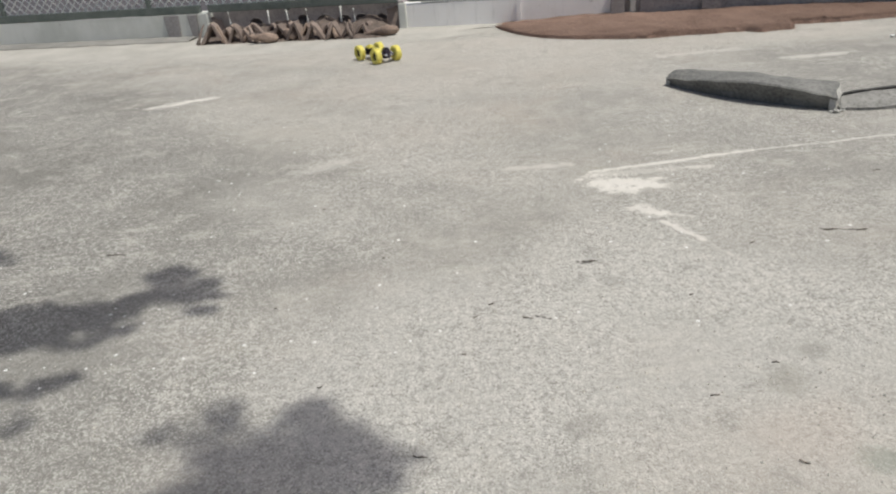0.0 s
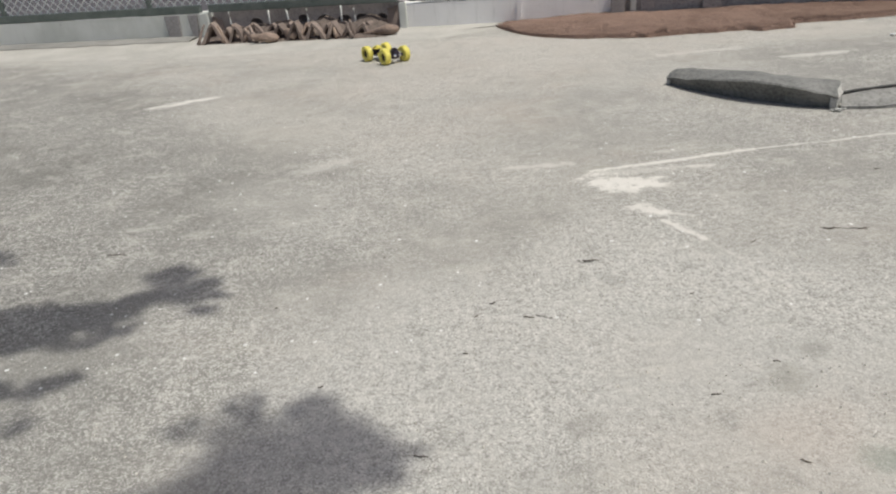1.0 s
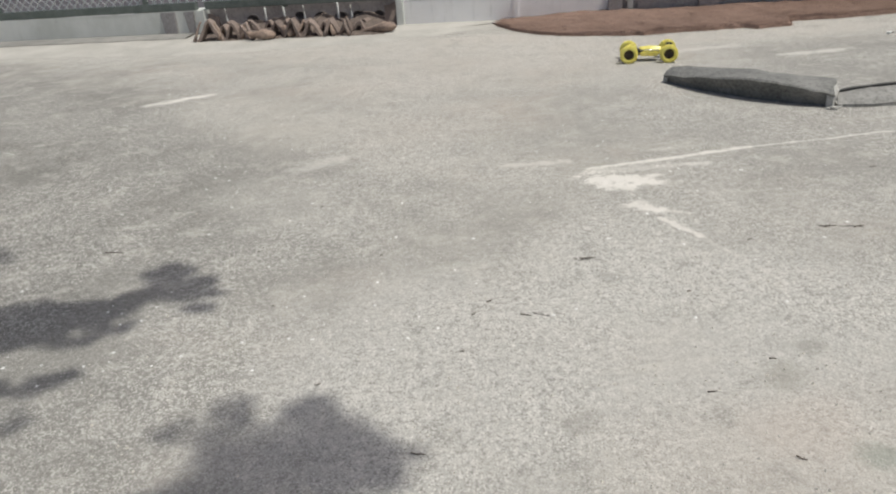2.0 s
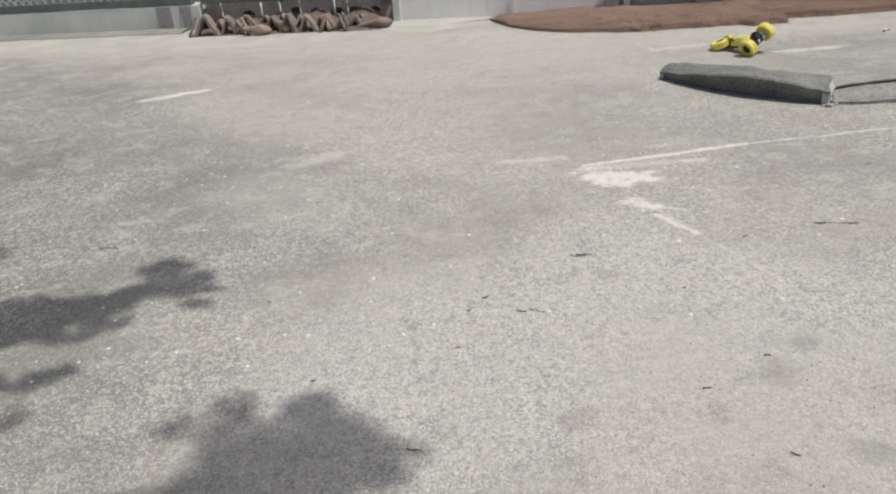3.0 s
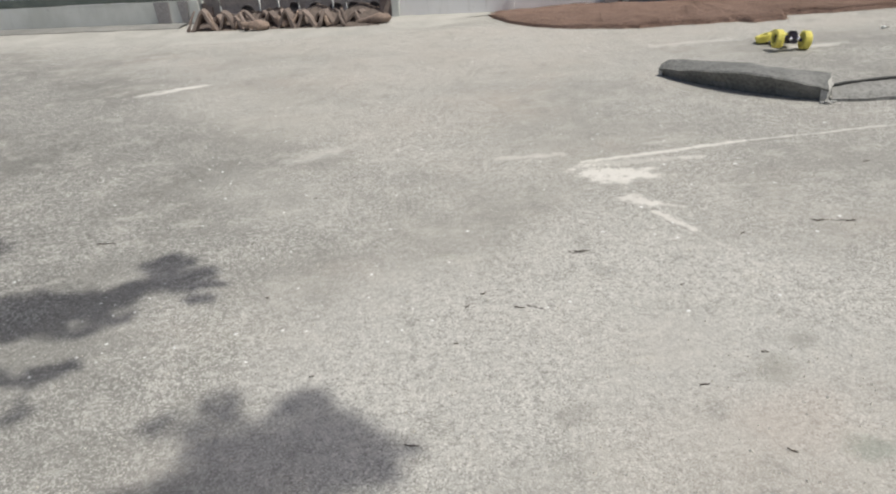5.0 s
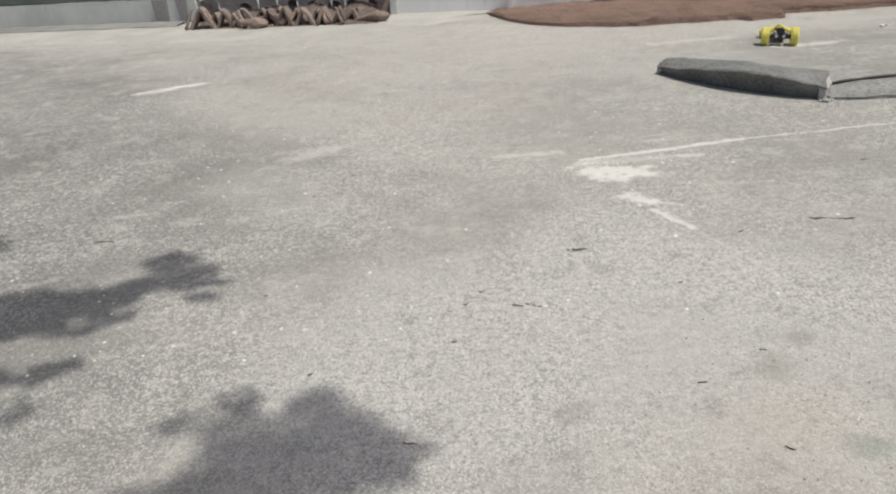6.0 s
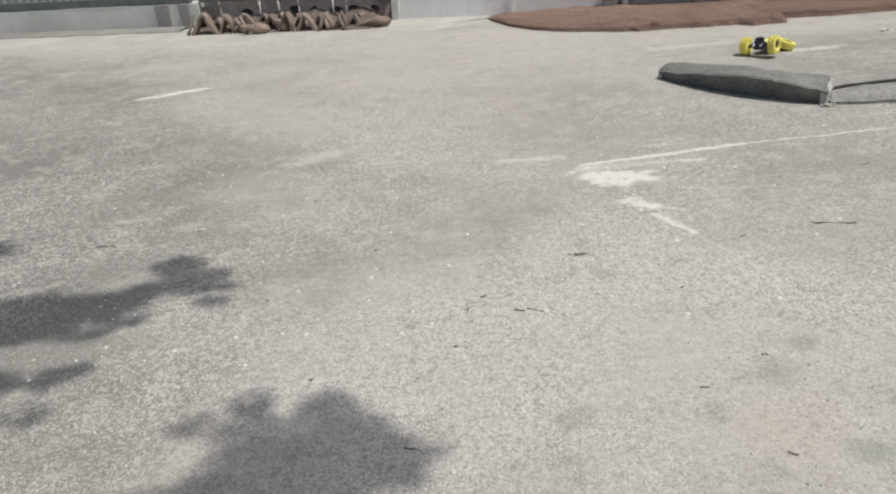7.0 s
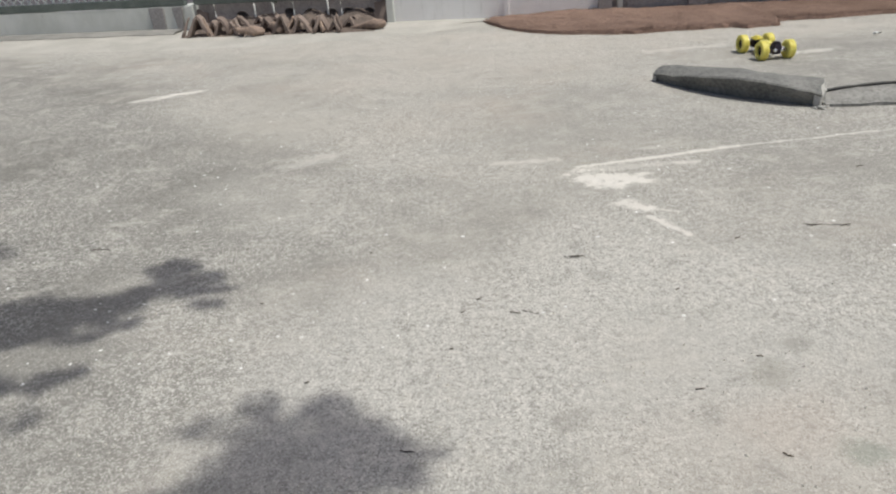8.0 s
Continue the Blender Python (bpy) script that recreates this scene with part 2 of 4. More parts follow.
YELLOW = worn("yellow_rubber", (0.74, 0.63, 0.12), (0.84, 0.75, 0.20), 30, 300, 0.5, bump=0.15, dist=0.001)
SHELL = worn("yellow_plastic", (0.76, 0.65, 0.13), (0.86, 0.77, 0.22), 25, 250, 0.3, bump=0.05, dist=0.001, spec=0.5)
DARK = worn("dark_violet_plastic", (0.022, 0.016, 0.028), (0.05, 0.04, 0.06), 30, 250, 0.35, bump=0.1, dist=0.001, spec=0.5)
HUB = worn("brown_black_plastic", (0.035, 0.025, 0.015), (0.075, 0.055, 0.03), 30, 250, 0.45, bump=0.1, dist=0.001)
CHROME = worn("chrome", (0.62, 0.62, 0.66), (0.80, 0.80, 0.84), 30, 250, 0.15, metal=1.0, bump=0.03, dist=0.001)
BARK = worn("bark", (0.10, 0.075, 0.055), (0.19, 0.15, 0.115), 10, 60, 0.95, bump=0.9, dist=0.02)
LEAF = worn("green_leaf", (0.035, 0.075, 0.02), (0.07, 0.13, 0.035), 14, 90, 0.55, vary=0.3)
PEBBLE = worn("pebble", (0.30, 0.285, 0.26), (0.46, 0.44, 0.40), 30, 200, 0.85, bump=0.3, vary=0.5)
BITUMEN = worn("black_bitumen", (0.012, 0.012, 0.012), (0.03, 0.03, 0.03), 20, 120, 0.6)
TWIG = worn("dry_twig", (0.05, 0.035, 0.025), (0.11, 0.08, 0.055), 40, 200, 0.9)
WHITE_SCRAP = worn("white_scrap", (0.68, 0.68, 0.66), (0.80, 0.80, 0.78), 20, 150, 0.6)


# ---- mesh helpers ----
def finish(name, bm, material, parent=None, label="", smooth=False):
    me = bpy.data.meshes.new(name)
    bmesh.ops.recalc_face_normals(bm, faces=bm.faces)
    for f in bm.faces:
        f.smooth = smooth
    bm.to_mesh(me)
    bm.free()
    me.materials.append(material)
    ob = new(name, me)
    if parent:
        ob.parent = parent
    if label:
        ob["label"] = label
    return ob


def part(name, bm, material, parent, label="", smooth=False):
    return finish(name, bm, material, parent, label, smooth)


def box(bm, x0, x1, y0, y1, z0, z1, m=None, bevel=0.0):
    r = bmesh.ops.create_cube(bm, size=1.0)
    vs = r["verts"]
    for v in vs:
        v.co = Vector((x0 + (v.co.x + 0.5) * (x1 - x0), y0 + (v.co.y + 0.5) * (y1 - y0), z0 + (v.co.z + 0.5) * (z1 - z0)))
    if bevel:
        es = list({e for v in vs for e in v.link_edges})
        out = bmesh.ops.bevel(bm, geom=es, offset=bevel, segments=2, affect="EDGES")
        vs = list(set(out["verts"]) | {v for v in vs if v.is_valid})
    if m is not None:
        bmesh.ops.transform(bm, matrix=m, verts=vs)
    return vs


def tube(bm, points, radii, sides=8):
    """A tapered tube through points."""
    rings = []
    for i, p in enumerate(points):
        a = points[max(i - 1, 0)]
        b = points[min(i + 1, len(points) - 1)]
        q = (Vector(b) - Vector(a)).to_track_quat("Z", "Y")
        rings.append([bm.verts.new(Vector(p) + q @ Vector((math.cos(k * math.tau / sides) * radii[i], math.sin(k * math.tau / sides) * radii[i], 0))) for k in range(sides)])
    for a, b in zip(rings, rings[1:]):
        for k in range(sides):
            bm.faces.new((a[k], a[(k + 1) % sides], b[(k + 1) % sides], b[k]))
    bm.faces.new(rings[0][::-1])
    bm.faces.new(rings[-1])


def lathe(bm, profile, sides=32, m=None):
    """Turn a profile of (radius, height) about the Y axis."""
    rings, made = [], []
    for r, h in profile:
        ring = [bm.verts.new((math.cos(k * math.tau / sides) * r, h, math.sin(k * math.tau / sides) * r)) for k in range(sides)]
        rings.append(ring)
        made += ring
    for a, b in zip(rings, rings[1:]):
        for k in range(sides):
            bm.faces.new((a[k], a[(k + 1) % sides], b[(k + 1) % sides], b[k]))
    if profile[0][0] > 1e-6:
        bm.faces.new(rings[0])
    if profile[-1][0] > 1e-6:
        bm.faces.new(rings[-1][::-1])
    if m is not None:
        bmesh.ops.transform(bm, matrix=m, verts=made)
    return made


# ---- the ground, one sheet to the horizon ----
bm = bmesh.new()
bmesh.ops.create_grid(bm, x_segments=8, y_segments=8, size=1500)
ground = finish("ground", bm, GROUND)
tagged(ground, "pale grey weathered concrete slab, gritty and stained", "ground", kind="structure")

# ---- the wall along the far side, in its own axes: u along it, v away from the yard ----
WALL = Matrix.Translation((-0.27, 6.80, 0)) @ pose(0, 0, 0, 0, 0, -12)


def wall_run(name, u0, u1, v0, v1, z1, material, label):
    """A stretch of wall with a slightly uneven face and top."""
    bm = bmesh.new()
    nu = max(2, int((u1 - u0) / 0.06))
    nz = max(2, int(z1 / 0.05))
    def vert(i, j, back):
        u = u0 + (u1 - u0) * i / nu
        z = -0.05 + (z1 + 0.05) * j / nz
        v = v1 if back else v0
        w = noise.noise(Vector((u * 3, z * 5, 7.0 + back)))
        k = noise.noise(Vector((u * 11, z * 14, 2.0)))
        return bm.verts.new((u, v + 0.0012 * w + 0.0008 * k, z + (0.006 * w + 0.004 * k if j == nz else 0)))
    faces = [[[vert(i, j, b) for j in range(nz + 1)] for i in range(nu + 1)] for b in (0, 1)]
    for b in (0, 1):
        g = faces[b]
        for i in range(nu):
            for j in range(nz):
                bm.faces.new((g[i][j], g[i + 1][j], g[i + 1][j + 1], g[i][j + 1]))
    f, r = faces
    for i in range(nu):
        bm.faces.new((f[i][nz], f[i + 1][nz], r[i + 1][nz], r[i][nz]))
    for i in (0, nu):
        for j in range(nz):
            bm.faces.new((f[i][j], f[i][j + 1], r[i][j + 1], r[i][j]))
    ob = finish(name, bm, material)
    ob.matrix_world = WALL
    return tagged(ob, label, "wall", kind="structure")


wall_run("wall_1", -9.0, -1.98, 0.0, 0.22, 0.25, PLASTER, "low whitewashed plaster kerb wall under a wire fence")
wall_run("wall_2", -1.98, 0.0, 0.14, 0.30, 0.25, MAUVE_PLASTER, "set-back stretch of low wall in mauve-grey plaster")
wall_run("wall_3", 0.0, 1.93, 0.0, 0.22, 0.235, SUNLIT_PLASTER, "low whitewashed plaster kerb wall with blotches, sunlight put into its colour")
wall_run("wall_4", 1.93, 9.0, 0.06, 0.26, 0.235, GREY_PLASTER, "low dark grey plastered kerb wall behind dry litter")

# cement apron along the foot of the wall
bm = bmesh.new()
N = 90
rows = []
for i in range(N + 1):
    u = -9.0 + 10.0 * i / N
    w = 0.76 + 0.20 * min(1, max(0, (u + 4.2) / 2.4)) - 0.15 * min(1, max(0, (u + 1.4) / 1.0)) - 0.55 * max(0, u + 0.1)
    w += 0.05 * noise.noise(Vector((u * 1.7, 0, 0))) + 0.02 * noise.noise(Vector((u * 9, 3, 0)))
    rows.append([bm.verts.new((u, v, z)) for v, z in ((-w - 0.02, -0.01), (-w, 0.002), (-w + 0.16, 0.012), (-w * 0.5, 0.017), (-0.07, 0.020), (-0.012, 0.026), (0.13, 0.026), (0.13, -0.02))])
for a, b in zip(rows, rows[1:]):
    for k in range(7):
        bm.faces.new((a[k], b[k], b[k + 1], a[k + 1]))
apron = finish("apron", bm, APRON)
apron.matrix_world = WALL
tagged(apron, "pale smooth cement apron along the wall foot", "apron", kind="structure")

# grey footing ledge at the foot of the wall; its colour also carries the shade there
bm = bmesh.new()
rows = []
for i in range(141):
    u = -9.0 + 6.9 * i / 140
    w = 0.23 + 0.035 * noise.noise(Vector((u * 4, 0, 8))) + 0.01 * noise.noise(Vector((u * 17, 0, 3)))
    h = 0.036 + 0.006 * noise.noise(Vector((u * 6, 2, 0)))
    rows.append([bm.verts.new((u, v, z)) for v, z in ((-w, 0.005), (-w + 0.006, h * 0.75), (-w * 0.5, h), (-0.003, h + 0.006), (0.004, 0.0))])
for a, b in zip(rows, rows[1:]):
    for k in range(4):
        bm.faces.new((a[k], b[k], b[k + 1], a[k + 1]))
footing = finish("footing", bm, SHADED_FOOTING)
footing.matrix_world = WALL
tagged(footing, "rough grey cement footing along the kerb wall, shade put into its colour", "footing", kind="structure")

# dark strip beyond the wall; its colour stands in for shadowed ground
bm = bmesh.new()
box(bm, -60, 60, 0.45, 30, -0.02, 0.006)
road = finish("road", bm, SHADED_STRIP)
road.matrix_world = WALL
tagged(road, "dark strip beyond the fence, coloured as shadowed ground", "road", kind="structure")


# ---- fence on the wall ----
def fence():
    top = new("wire_fence")
    top.matrix_world = WALL @ Matrix.Translation((0, 0.045, 0))
    tagged(top, "green steel fence with galvanised chain-link mesh on the wall", "fence")
    for u0, u1 in ((-9.0, -2.05), (-1.95, -0.03), (0.08, 9.0)):
        bm = bmesh.new()
        box(bm, u0, u1, -0.045, 0.03, 0.254, 0.325, bevel=0.006)
        part("bottom_rail", bm, GREEN_STEEL, top)
    bm = bmesh.new()
    box(bm, -9.0, 9.0, -0.02, 0.02, 0.535, 0.57, bevel=0.006)
    part("top_rail", bm, GREEN_STEEL, top)
    post_mesh = None
    for u in (-8.9, -7.5, -5.95, -4.29, -2.60, -1.13, 0.45, 2.05, 3.6, 5.2, 6.8, 8.4):
        if post_mesh is None:
            bm = bmesh.new()
            box(bm, -0.022, 0.022, -0.022, 0.022, 0.236, 0.585, bevel=0.005)
            first = part("post", bm, GREEN_STEEL, top)
            post_mesh = first.data
            first.location.x = u
        else:
            p = new("post", post_mesh)
            p.parent = top
            p.location.x = u
    # chain-link: two sets of slanted wires
    bm = bmesh.new()
    step, h, z0, r = 0.090, 0.21, 0.325, 0.0056
    n = int(18.0 / step)
    for i in range(-3, n):
        for s in (0, 1):
            a, b = -9.0 + i * step, -9.0 + i * step + h
            if b < -9 or a > 9:
                continue
            k0 = max(0.0, (-9.0 - a) / (b - a))
            k1 = min(1.0, (9.0 - a) / (b - a))
            pa, pb = (a + (b - a) * k0, a + (b - a) * k1)
            za, zb = (z0 + h * k0, z0 + h * k1)
            if s:
                za, zb = z0 + h - h * k0, z0 + h - h * k1
            y = 0.003 if s else -0.003
            tube(bm, [(pa, y, za), (pb, y, zb)], [r, r], 4)
    part("wire_mesh", bm, WIRE, top, "galvanised chain-link mesh")


fence()


def coping(u0, u1, z, material, label):
    bm = bmesh.new()
    box(bm, u0, u1, -0.002, 0.02, z, z + 0.010, bevel=0.002)
    ob = finish("coping", bm, material)
    ob.matrix_world = WALL @ pose(0, 0, 0, 0, 0, 0)
    return tagged(ob, label, "coping", group="wall copings")


# white strips added on the wall top, painted as its sunlit edge
for u0, u1 in ((-3.45, -2.98), (-2.9, -2.72), (0.2, 0.62), (0.78, 1.12), (1.2, 1.45)):
    coping(u0, u1, 0.244, WHITE_SCRAP, "white strip standing in for the sunlit wall top")


def pier(u, w, d, h, material, label, taper=0.0, v=0.0):
    bm = bmesh.new()
    box(bm, -w / 2, w / 2, -d, 0.01, 0, h, bevel=0.006)
    for p in bm.verts:
        k = 1 - p.co.z / h
        p.co.x += taper * k * (1 if p.co.x < 0 else -1) * w
        p.co.x += 0.004 * noise.noise(p.co * 9)
    ob = finish("pier", bm, material)
    ob.matrix_world = WALL @ Matrix.Translation((u, v, 0.0))
    return tagged(ob, label, "pier", group="wall piers")


# the first two are thin dark grey bands that narrow downwards
pier(-2.355, 0.165, 0.02, 0.245, GREY_PLASTER, "dark grey tapering band on the kerb wall", 0.1)
pier(-2.125, 0.115, 0.02, 0.245, GREY_PLASTER, "narrow dark grey tapering band on the kerb wall", 0.25)
pier(-2.0, 0.085, 0.03, 0.25, PLASTER, "whitewashed end pier of the kerb wall")
pier(0.02, 0.07, 0.03, 0.25, PLASTER, "whitewashed end pier of the kerb wall")
pier(1.105, 0.05, 0.014, 0.232, SUNLIT_PLASTER, "faint whitewashed pilaster on the kerb wall")
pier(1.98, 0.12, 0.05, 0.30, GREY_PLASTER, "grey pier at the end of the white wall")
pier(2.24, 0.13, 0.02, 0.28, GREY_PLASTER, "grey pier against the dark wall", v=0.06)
pier(2.115, 0.05, 0.03, 0.27, PLASTER, "thin whitewashed pier against the dark wall", v=0.06)
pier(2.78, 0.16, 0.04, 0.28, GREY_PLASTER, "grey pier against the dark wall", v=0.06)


# thin pale stakes in front of the set-back wall
def stake(u, h, lean):
    bm = bmesh.new()
    tube(bm, [(0, 0, 0.0), (lean * 0.5, 0.004, h * 0.5), (lean, 0, h)], [0.011, 0.010, 0.009], 8)
    ob = finish("stake", bm, WHITE_SCRAP, smooth=True)
    ob.matrix_world = WALL @ Matrix.Translation((u, 0.10, 0.022))
    tagged(ob, "thin pale plastic stake before the grey wall", "stake", group="stakes at the wall")


for u, h, l in ((-1.79, 0.22, 0.0), (-1.38, 0.21, 0.01), (-1.17, 0.225, -0.01), (-0.97, 0.21, 0.0), (-0.63, 0.22, 0.01), (-0.49, 0.19, 0.0)):
    stake(u, h, l)


# ---- old ridge tiles leaning in a row ----
def ridge_tile(seed, w, h, depth, curl):
    """An inverted V of thick clay with a rounded crest."""
    bm = bmesh.new()
    n, t = 10, 0.024
    ends = []
    for y in (0.0, depth * 0.5, depth):
        ring_out, ring_in = [], []
        for i in range(n + 1):
            a = -1 + 2 * i / n
            crest = 1 - (abs(a) ** 1.25)
            x = a * w / 2 + curl * (1 - abs(a)) * 0.3
            z = h * crest
            wob = 0.008 * noise.noise(Vector((a * 3 + seed, y * 12, seed * 0.7)))
            ring_out.append(bm.verts.new((x + wob, y + wob, max(0.0, z))))
            ring_in.append(bm.verts.new((x * (1 - 2 * t / w) + wob, y + wob, max(0.0, z - t * (1.1 if abs(a) < 1 else 0)))))
        ends.append((ring_out, ring_in))
    for (o0, i0), (o1, i1) in zip(ends, ends[1:]):
        for k in range(n):
            bm.faces.new((o0[k], o0[k + 1], o1[k + 1], o1[k]))
            bm.faces.new((i0[k], i1[k], i1[k + 1], i0[k + 1]))
        for k in (0, n):
            bm.faces.new((o0[k], o1[k], i1[k], i0[k]))
    for o, i in (ends[0], ends[-1]):
        for k in range(n):
            bm.faces.new((o[k], i[k], i[k + 1], o[k + 1]))
    return bm


rnd = random.Random(5)
# middle, distance before the wall, width, height
FRONT_TILES = ((-1.72, -0.44, 0.25, 0.20), (-1.50, -0.42, 0.18, 0.165), (-1.31, -0.38, 0.20, 0.17), (-0.92, -0.43, 0.19, 0.175), (-0.72, -0.43, 0.21, 0.155), (-0.53, -0.41, 0.15, 0.145), (-0.41, -0.40, 0.14, 0.15), (-1.62, -0.36, 0.16, 0.14), (-1.40, -0.40, 0.15, 0.13), (-1.08, -0.36, 0.17, 0.15), (-0.82, -0.37, 0.16, 0.15), (-0.62, -0.36, 0.15, 0.13), (-0.30, -0.36, 0.15, 0.12))
REAR_TILES = ((-1.84, -0.22, 0.18, 0.15), (-1.61, -0.23, 0.18, 0.15), (-1.42, -0.21, 0.19, 0.15), (-1.22, -0.22, 0.18, 0.14), (-1.05, -0.23, 0.17, 0.145), (-0.82, -0.22, 0.19, 0.14), (-0.63, -0.21, 0.16, 0.13), (-0.30, -0.20, 0.17, 0.11))
for k, (u, v, w, h) in enumerate((*FRONT_TILES, *REAR_TILES)):
    ob = finish("ridge_tile", ridge_tile(k, w, h, rnd.uniform(0.07, 0.11), rnd.uniform(-0.08, 0.08)), CLAY)
    ob.matrix_world = WALL @ Matrix.Translation((u, v, 0.012)) @ pose(0, 0, 0, 0, 0, rnd.uniform(-12, 12))
    tagged(ob, "weathered brown clay ridge tile standing on its feet" if k < len(FRONT_TILES) else "weathered brown clay ridge tile in the rear row by the wall", "ridge tile", group="ridge tiles at the wall")


def husk(u, v, length, r, turn, rise, neck):
    """A dry swollen palm sheath lying on its side: a wrinkled bulb drawn out into a neck."""
    bm = bmesh.new()
    sides, n = 16, 18
    rings = []
    for i in range(n + 1):
        s = i / n
        rr = r * (1 - (2 * min(s, 0.5) - 1) ** 4) ** 0.5 if s < 0.42 else r * (neck + (1 - neck) * 0.5 * (1 + math.cos(math.pi * min(1, (s - 0.42) / 0.4))))
        rr = max(0.004, rr if s < 0.97 else rr * 0.7)
        ring = []
        for k in range(sides):
            a = k * math.tau / sides
            q = 1 + 0.34 * noise.noise(Vector((s * 5 + u * 9, math.cos(a) * 1.4, math.sin(a) * 1.4))) + 0.05 * math.cos(5 * a + s * 3)
            ring.append(bm.verts.new((length * (s - 0.4), math.cos(a) * rr * q, math.sin(a) * rr * q + rise * s * s)))
        rings.append(ring)
    for a, b in zip(rings, rings[1:]):
        for k in range(sides):
            bm.faces.new((a[k], a[(k + 1) % sides], b[(k + 1) % sides], b[k]))
    bm.faces.new(rings[0])
    bm.faces.new(rings[-1])
    bmesh.ops.transform(bm, matrix=pose(0, 0, 0, 0, 0, turn), verts=bm.verts[:])
    low = min(p.co.z for p in bm.verts)
    for p in bm.verts:
        p.co.z -= low
    ob = finish("palm_husk", bm, HUSK, smooth=True)
    ob.matrix_world = WALL @ Matrix.Translation((u, v, 0.013))
    tagged(ob, "dry brown swollen palm husk lying among the ridge tiles", "palm husk", group="dry husks at the wall")


def stalk(u, v, length, lean, r, seed):
    """A dry palm stalk propped among the tiles."""
    rnd = random.Random(seed)
    bm = bmesh.new()
    a = radians(lean)
    pts = [(math.sin(a) * length * s + 0.012 * rnd.uniform(-1, 1), 0.35 * length * s * math.cos(a), r + math.cos(a) * length * 0.93 * s) for s in (0, 0.3, 0.6, 0.85, 1)]
    tube(bm, pts, [r * 1.25, r, r * 0.9, r * 0.8, r * 0.6], 8)
    ob = finish("dry_stalk", bm, HUSK if seed % 3 else CLAY, smooth=True)
    ob.matrix_world = WALL @ Matrix.Translation((u, v, 0.012))
    tagged(ob, "dry brown palm stalk propped among the ridge tiles", "palm stalk", group="dry stalks at the wall")


HUSK = worn("dry_husk", (0.19, 0.142, 0.118), (0.33, 0.25, 0.20), 9, 70, 0.95, bump=0.7, dist=0.008, vary=0.25)
GAP_SHADE = worn("dark_leaf_debris", (0.085, 0.068, 0.06), (0.17, 0.135, 0.115), 12, 90, 0.95, bump=0.6, vary=0.0)
for a in ((-1.16, -0.47, 0.26, 0.046, 200, 0.03, 0.5), (-0.98, -0.36, 0.22, 0.050, 150, 0.06, 0.45), (-0.08, -0.34, 0.34, 0.045, 184, -0.03, 0.34)):
    husk(*a)
# dark heap added behind and under the tiles, standing in for their shaded gaps
bm = bmesh.new()
rnd = random.Random(41)
heap = []
for i in range(81):
    u = -1.92 + 1.88 * i / 80
    top = (0.075 + 0.05 * noise.noise(Vector((u * 4.5, 3, 0))) + 0.02 * noise.noise(Vector((u * 15, 1, 0)))) * min(1, 8 * min(i, 80 - i) / 80 + 0.2)
    heap.append([bm.verts.new((u, v + 0.01 * rnd.uniform(-1, 1), 0.014 + max(0.004, top * k + 0.008 * rnd.uniform(-1, 1)) if 0 < k else 0.010)) for v, k in ((-0.47, 0), (-0.42, 0.12), (-0.34, 0.3), (-0.24, 0.7), (-0.14, 1.0), (-0.02, 1.15), (0.08, 1.3), (0.135, 1.3))])
for a, b in zip(heap, heap[1:]):
    for k in range(7):
        bm.faces.new((a[k], b[k], b[k + 1], a[k + 1]))
debris = finish("leaf_debris", bm, GAP_SHADE)
debris.matrix_world = WALL
tagged(debris, "dark heap added for the shaded gaps under the ridge tiles", "leaf debris", kind="stuff")

for i, (u, lean, length) in enumerate(((-1.88, 24, 0.20), (-1.62, -20, 0.17), (-1.44, 28, 0.16), (-1.27, -30, 0.17), (-0.86, 26, 0.17), (-0.66, -34, 0.16), (-0.60, 26, 0.17), (-0.50, -26, 0.15), (-0.46, 24, 0.17), (-0.35, -24, 0.16))):
    stalk(u, -0.46 + 0.03 * (i % 3), length, lean, 0.013 + 0.002 * (i % 4), i)


def broken_panel(u, w, h, lean, turn):
    bm = bmesh.new()
    box(bm, -w / 2, w / 2, -0.014, 0.014, 0, h, bevel=0.004)
    bmesh.ops.subdivide_edges(bm, edges=bm.edges[:], cuts=2, use_grid_fill=True)
    for p in bm.verts:
        p.co += Vector((1, 0.6, 0)) * 0.012 * noise.noise(p.co * 8 + Vector((u, 0, 0)))
        if p.co.z > h * 0.8:
            p.co.z += 0.03 * noise.noise(Vector((p.co.x * 14, u, 0)))
    ob = finish("broken_board", bm, CLAY)
    ob.matrix_world = WALL @ Matrix.Translation((u, 0.03, 0.024)) @ pose(0, 0, 0, -lean, 0, turn)
    tagged(ob, "weathered brown broken board leaning on the wall", "board", group="boards at the wall")


for a in ((-1.90, 0.10, 0.17, 14, 8), (-0.08, 0.13, 0.19, 14, 4)):
    broken_panel(*a)


def weep_hole(u, z, w, h):
    """A dark oval on the plaster, with a rough lip; its colour stands in for shade."""
    bm = bmesh.new()
    lathe(bm, [(1.0, 0.012), (1.0, -0.004), (0.86, -0.007), (0.78, 0.0), (0.72, 0.009), (0.0001, 0.011)], 20)
    for p in bm.verts:
        k = 1 + 0.14 * noise.noise(Vector((p.co.x * 1.5 + u * 7, p.co.z * 1.5, 3)))
        p.co.x, p.co.z = p.co.x * w / 2 * k, p.co.z * h / 2 * k
    ob = finish("weep_hole", bm, HOLLOW_SHADE, smooth=True)
    ob.matrix_world = WALL @ Matrix.Translation((u, 0.124, z))
    tagged(ob, "dark oval on the grey wall, painted as shade", "weep hole", group="weep holes in the wall")


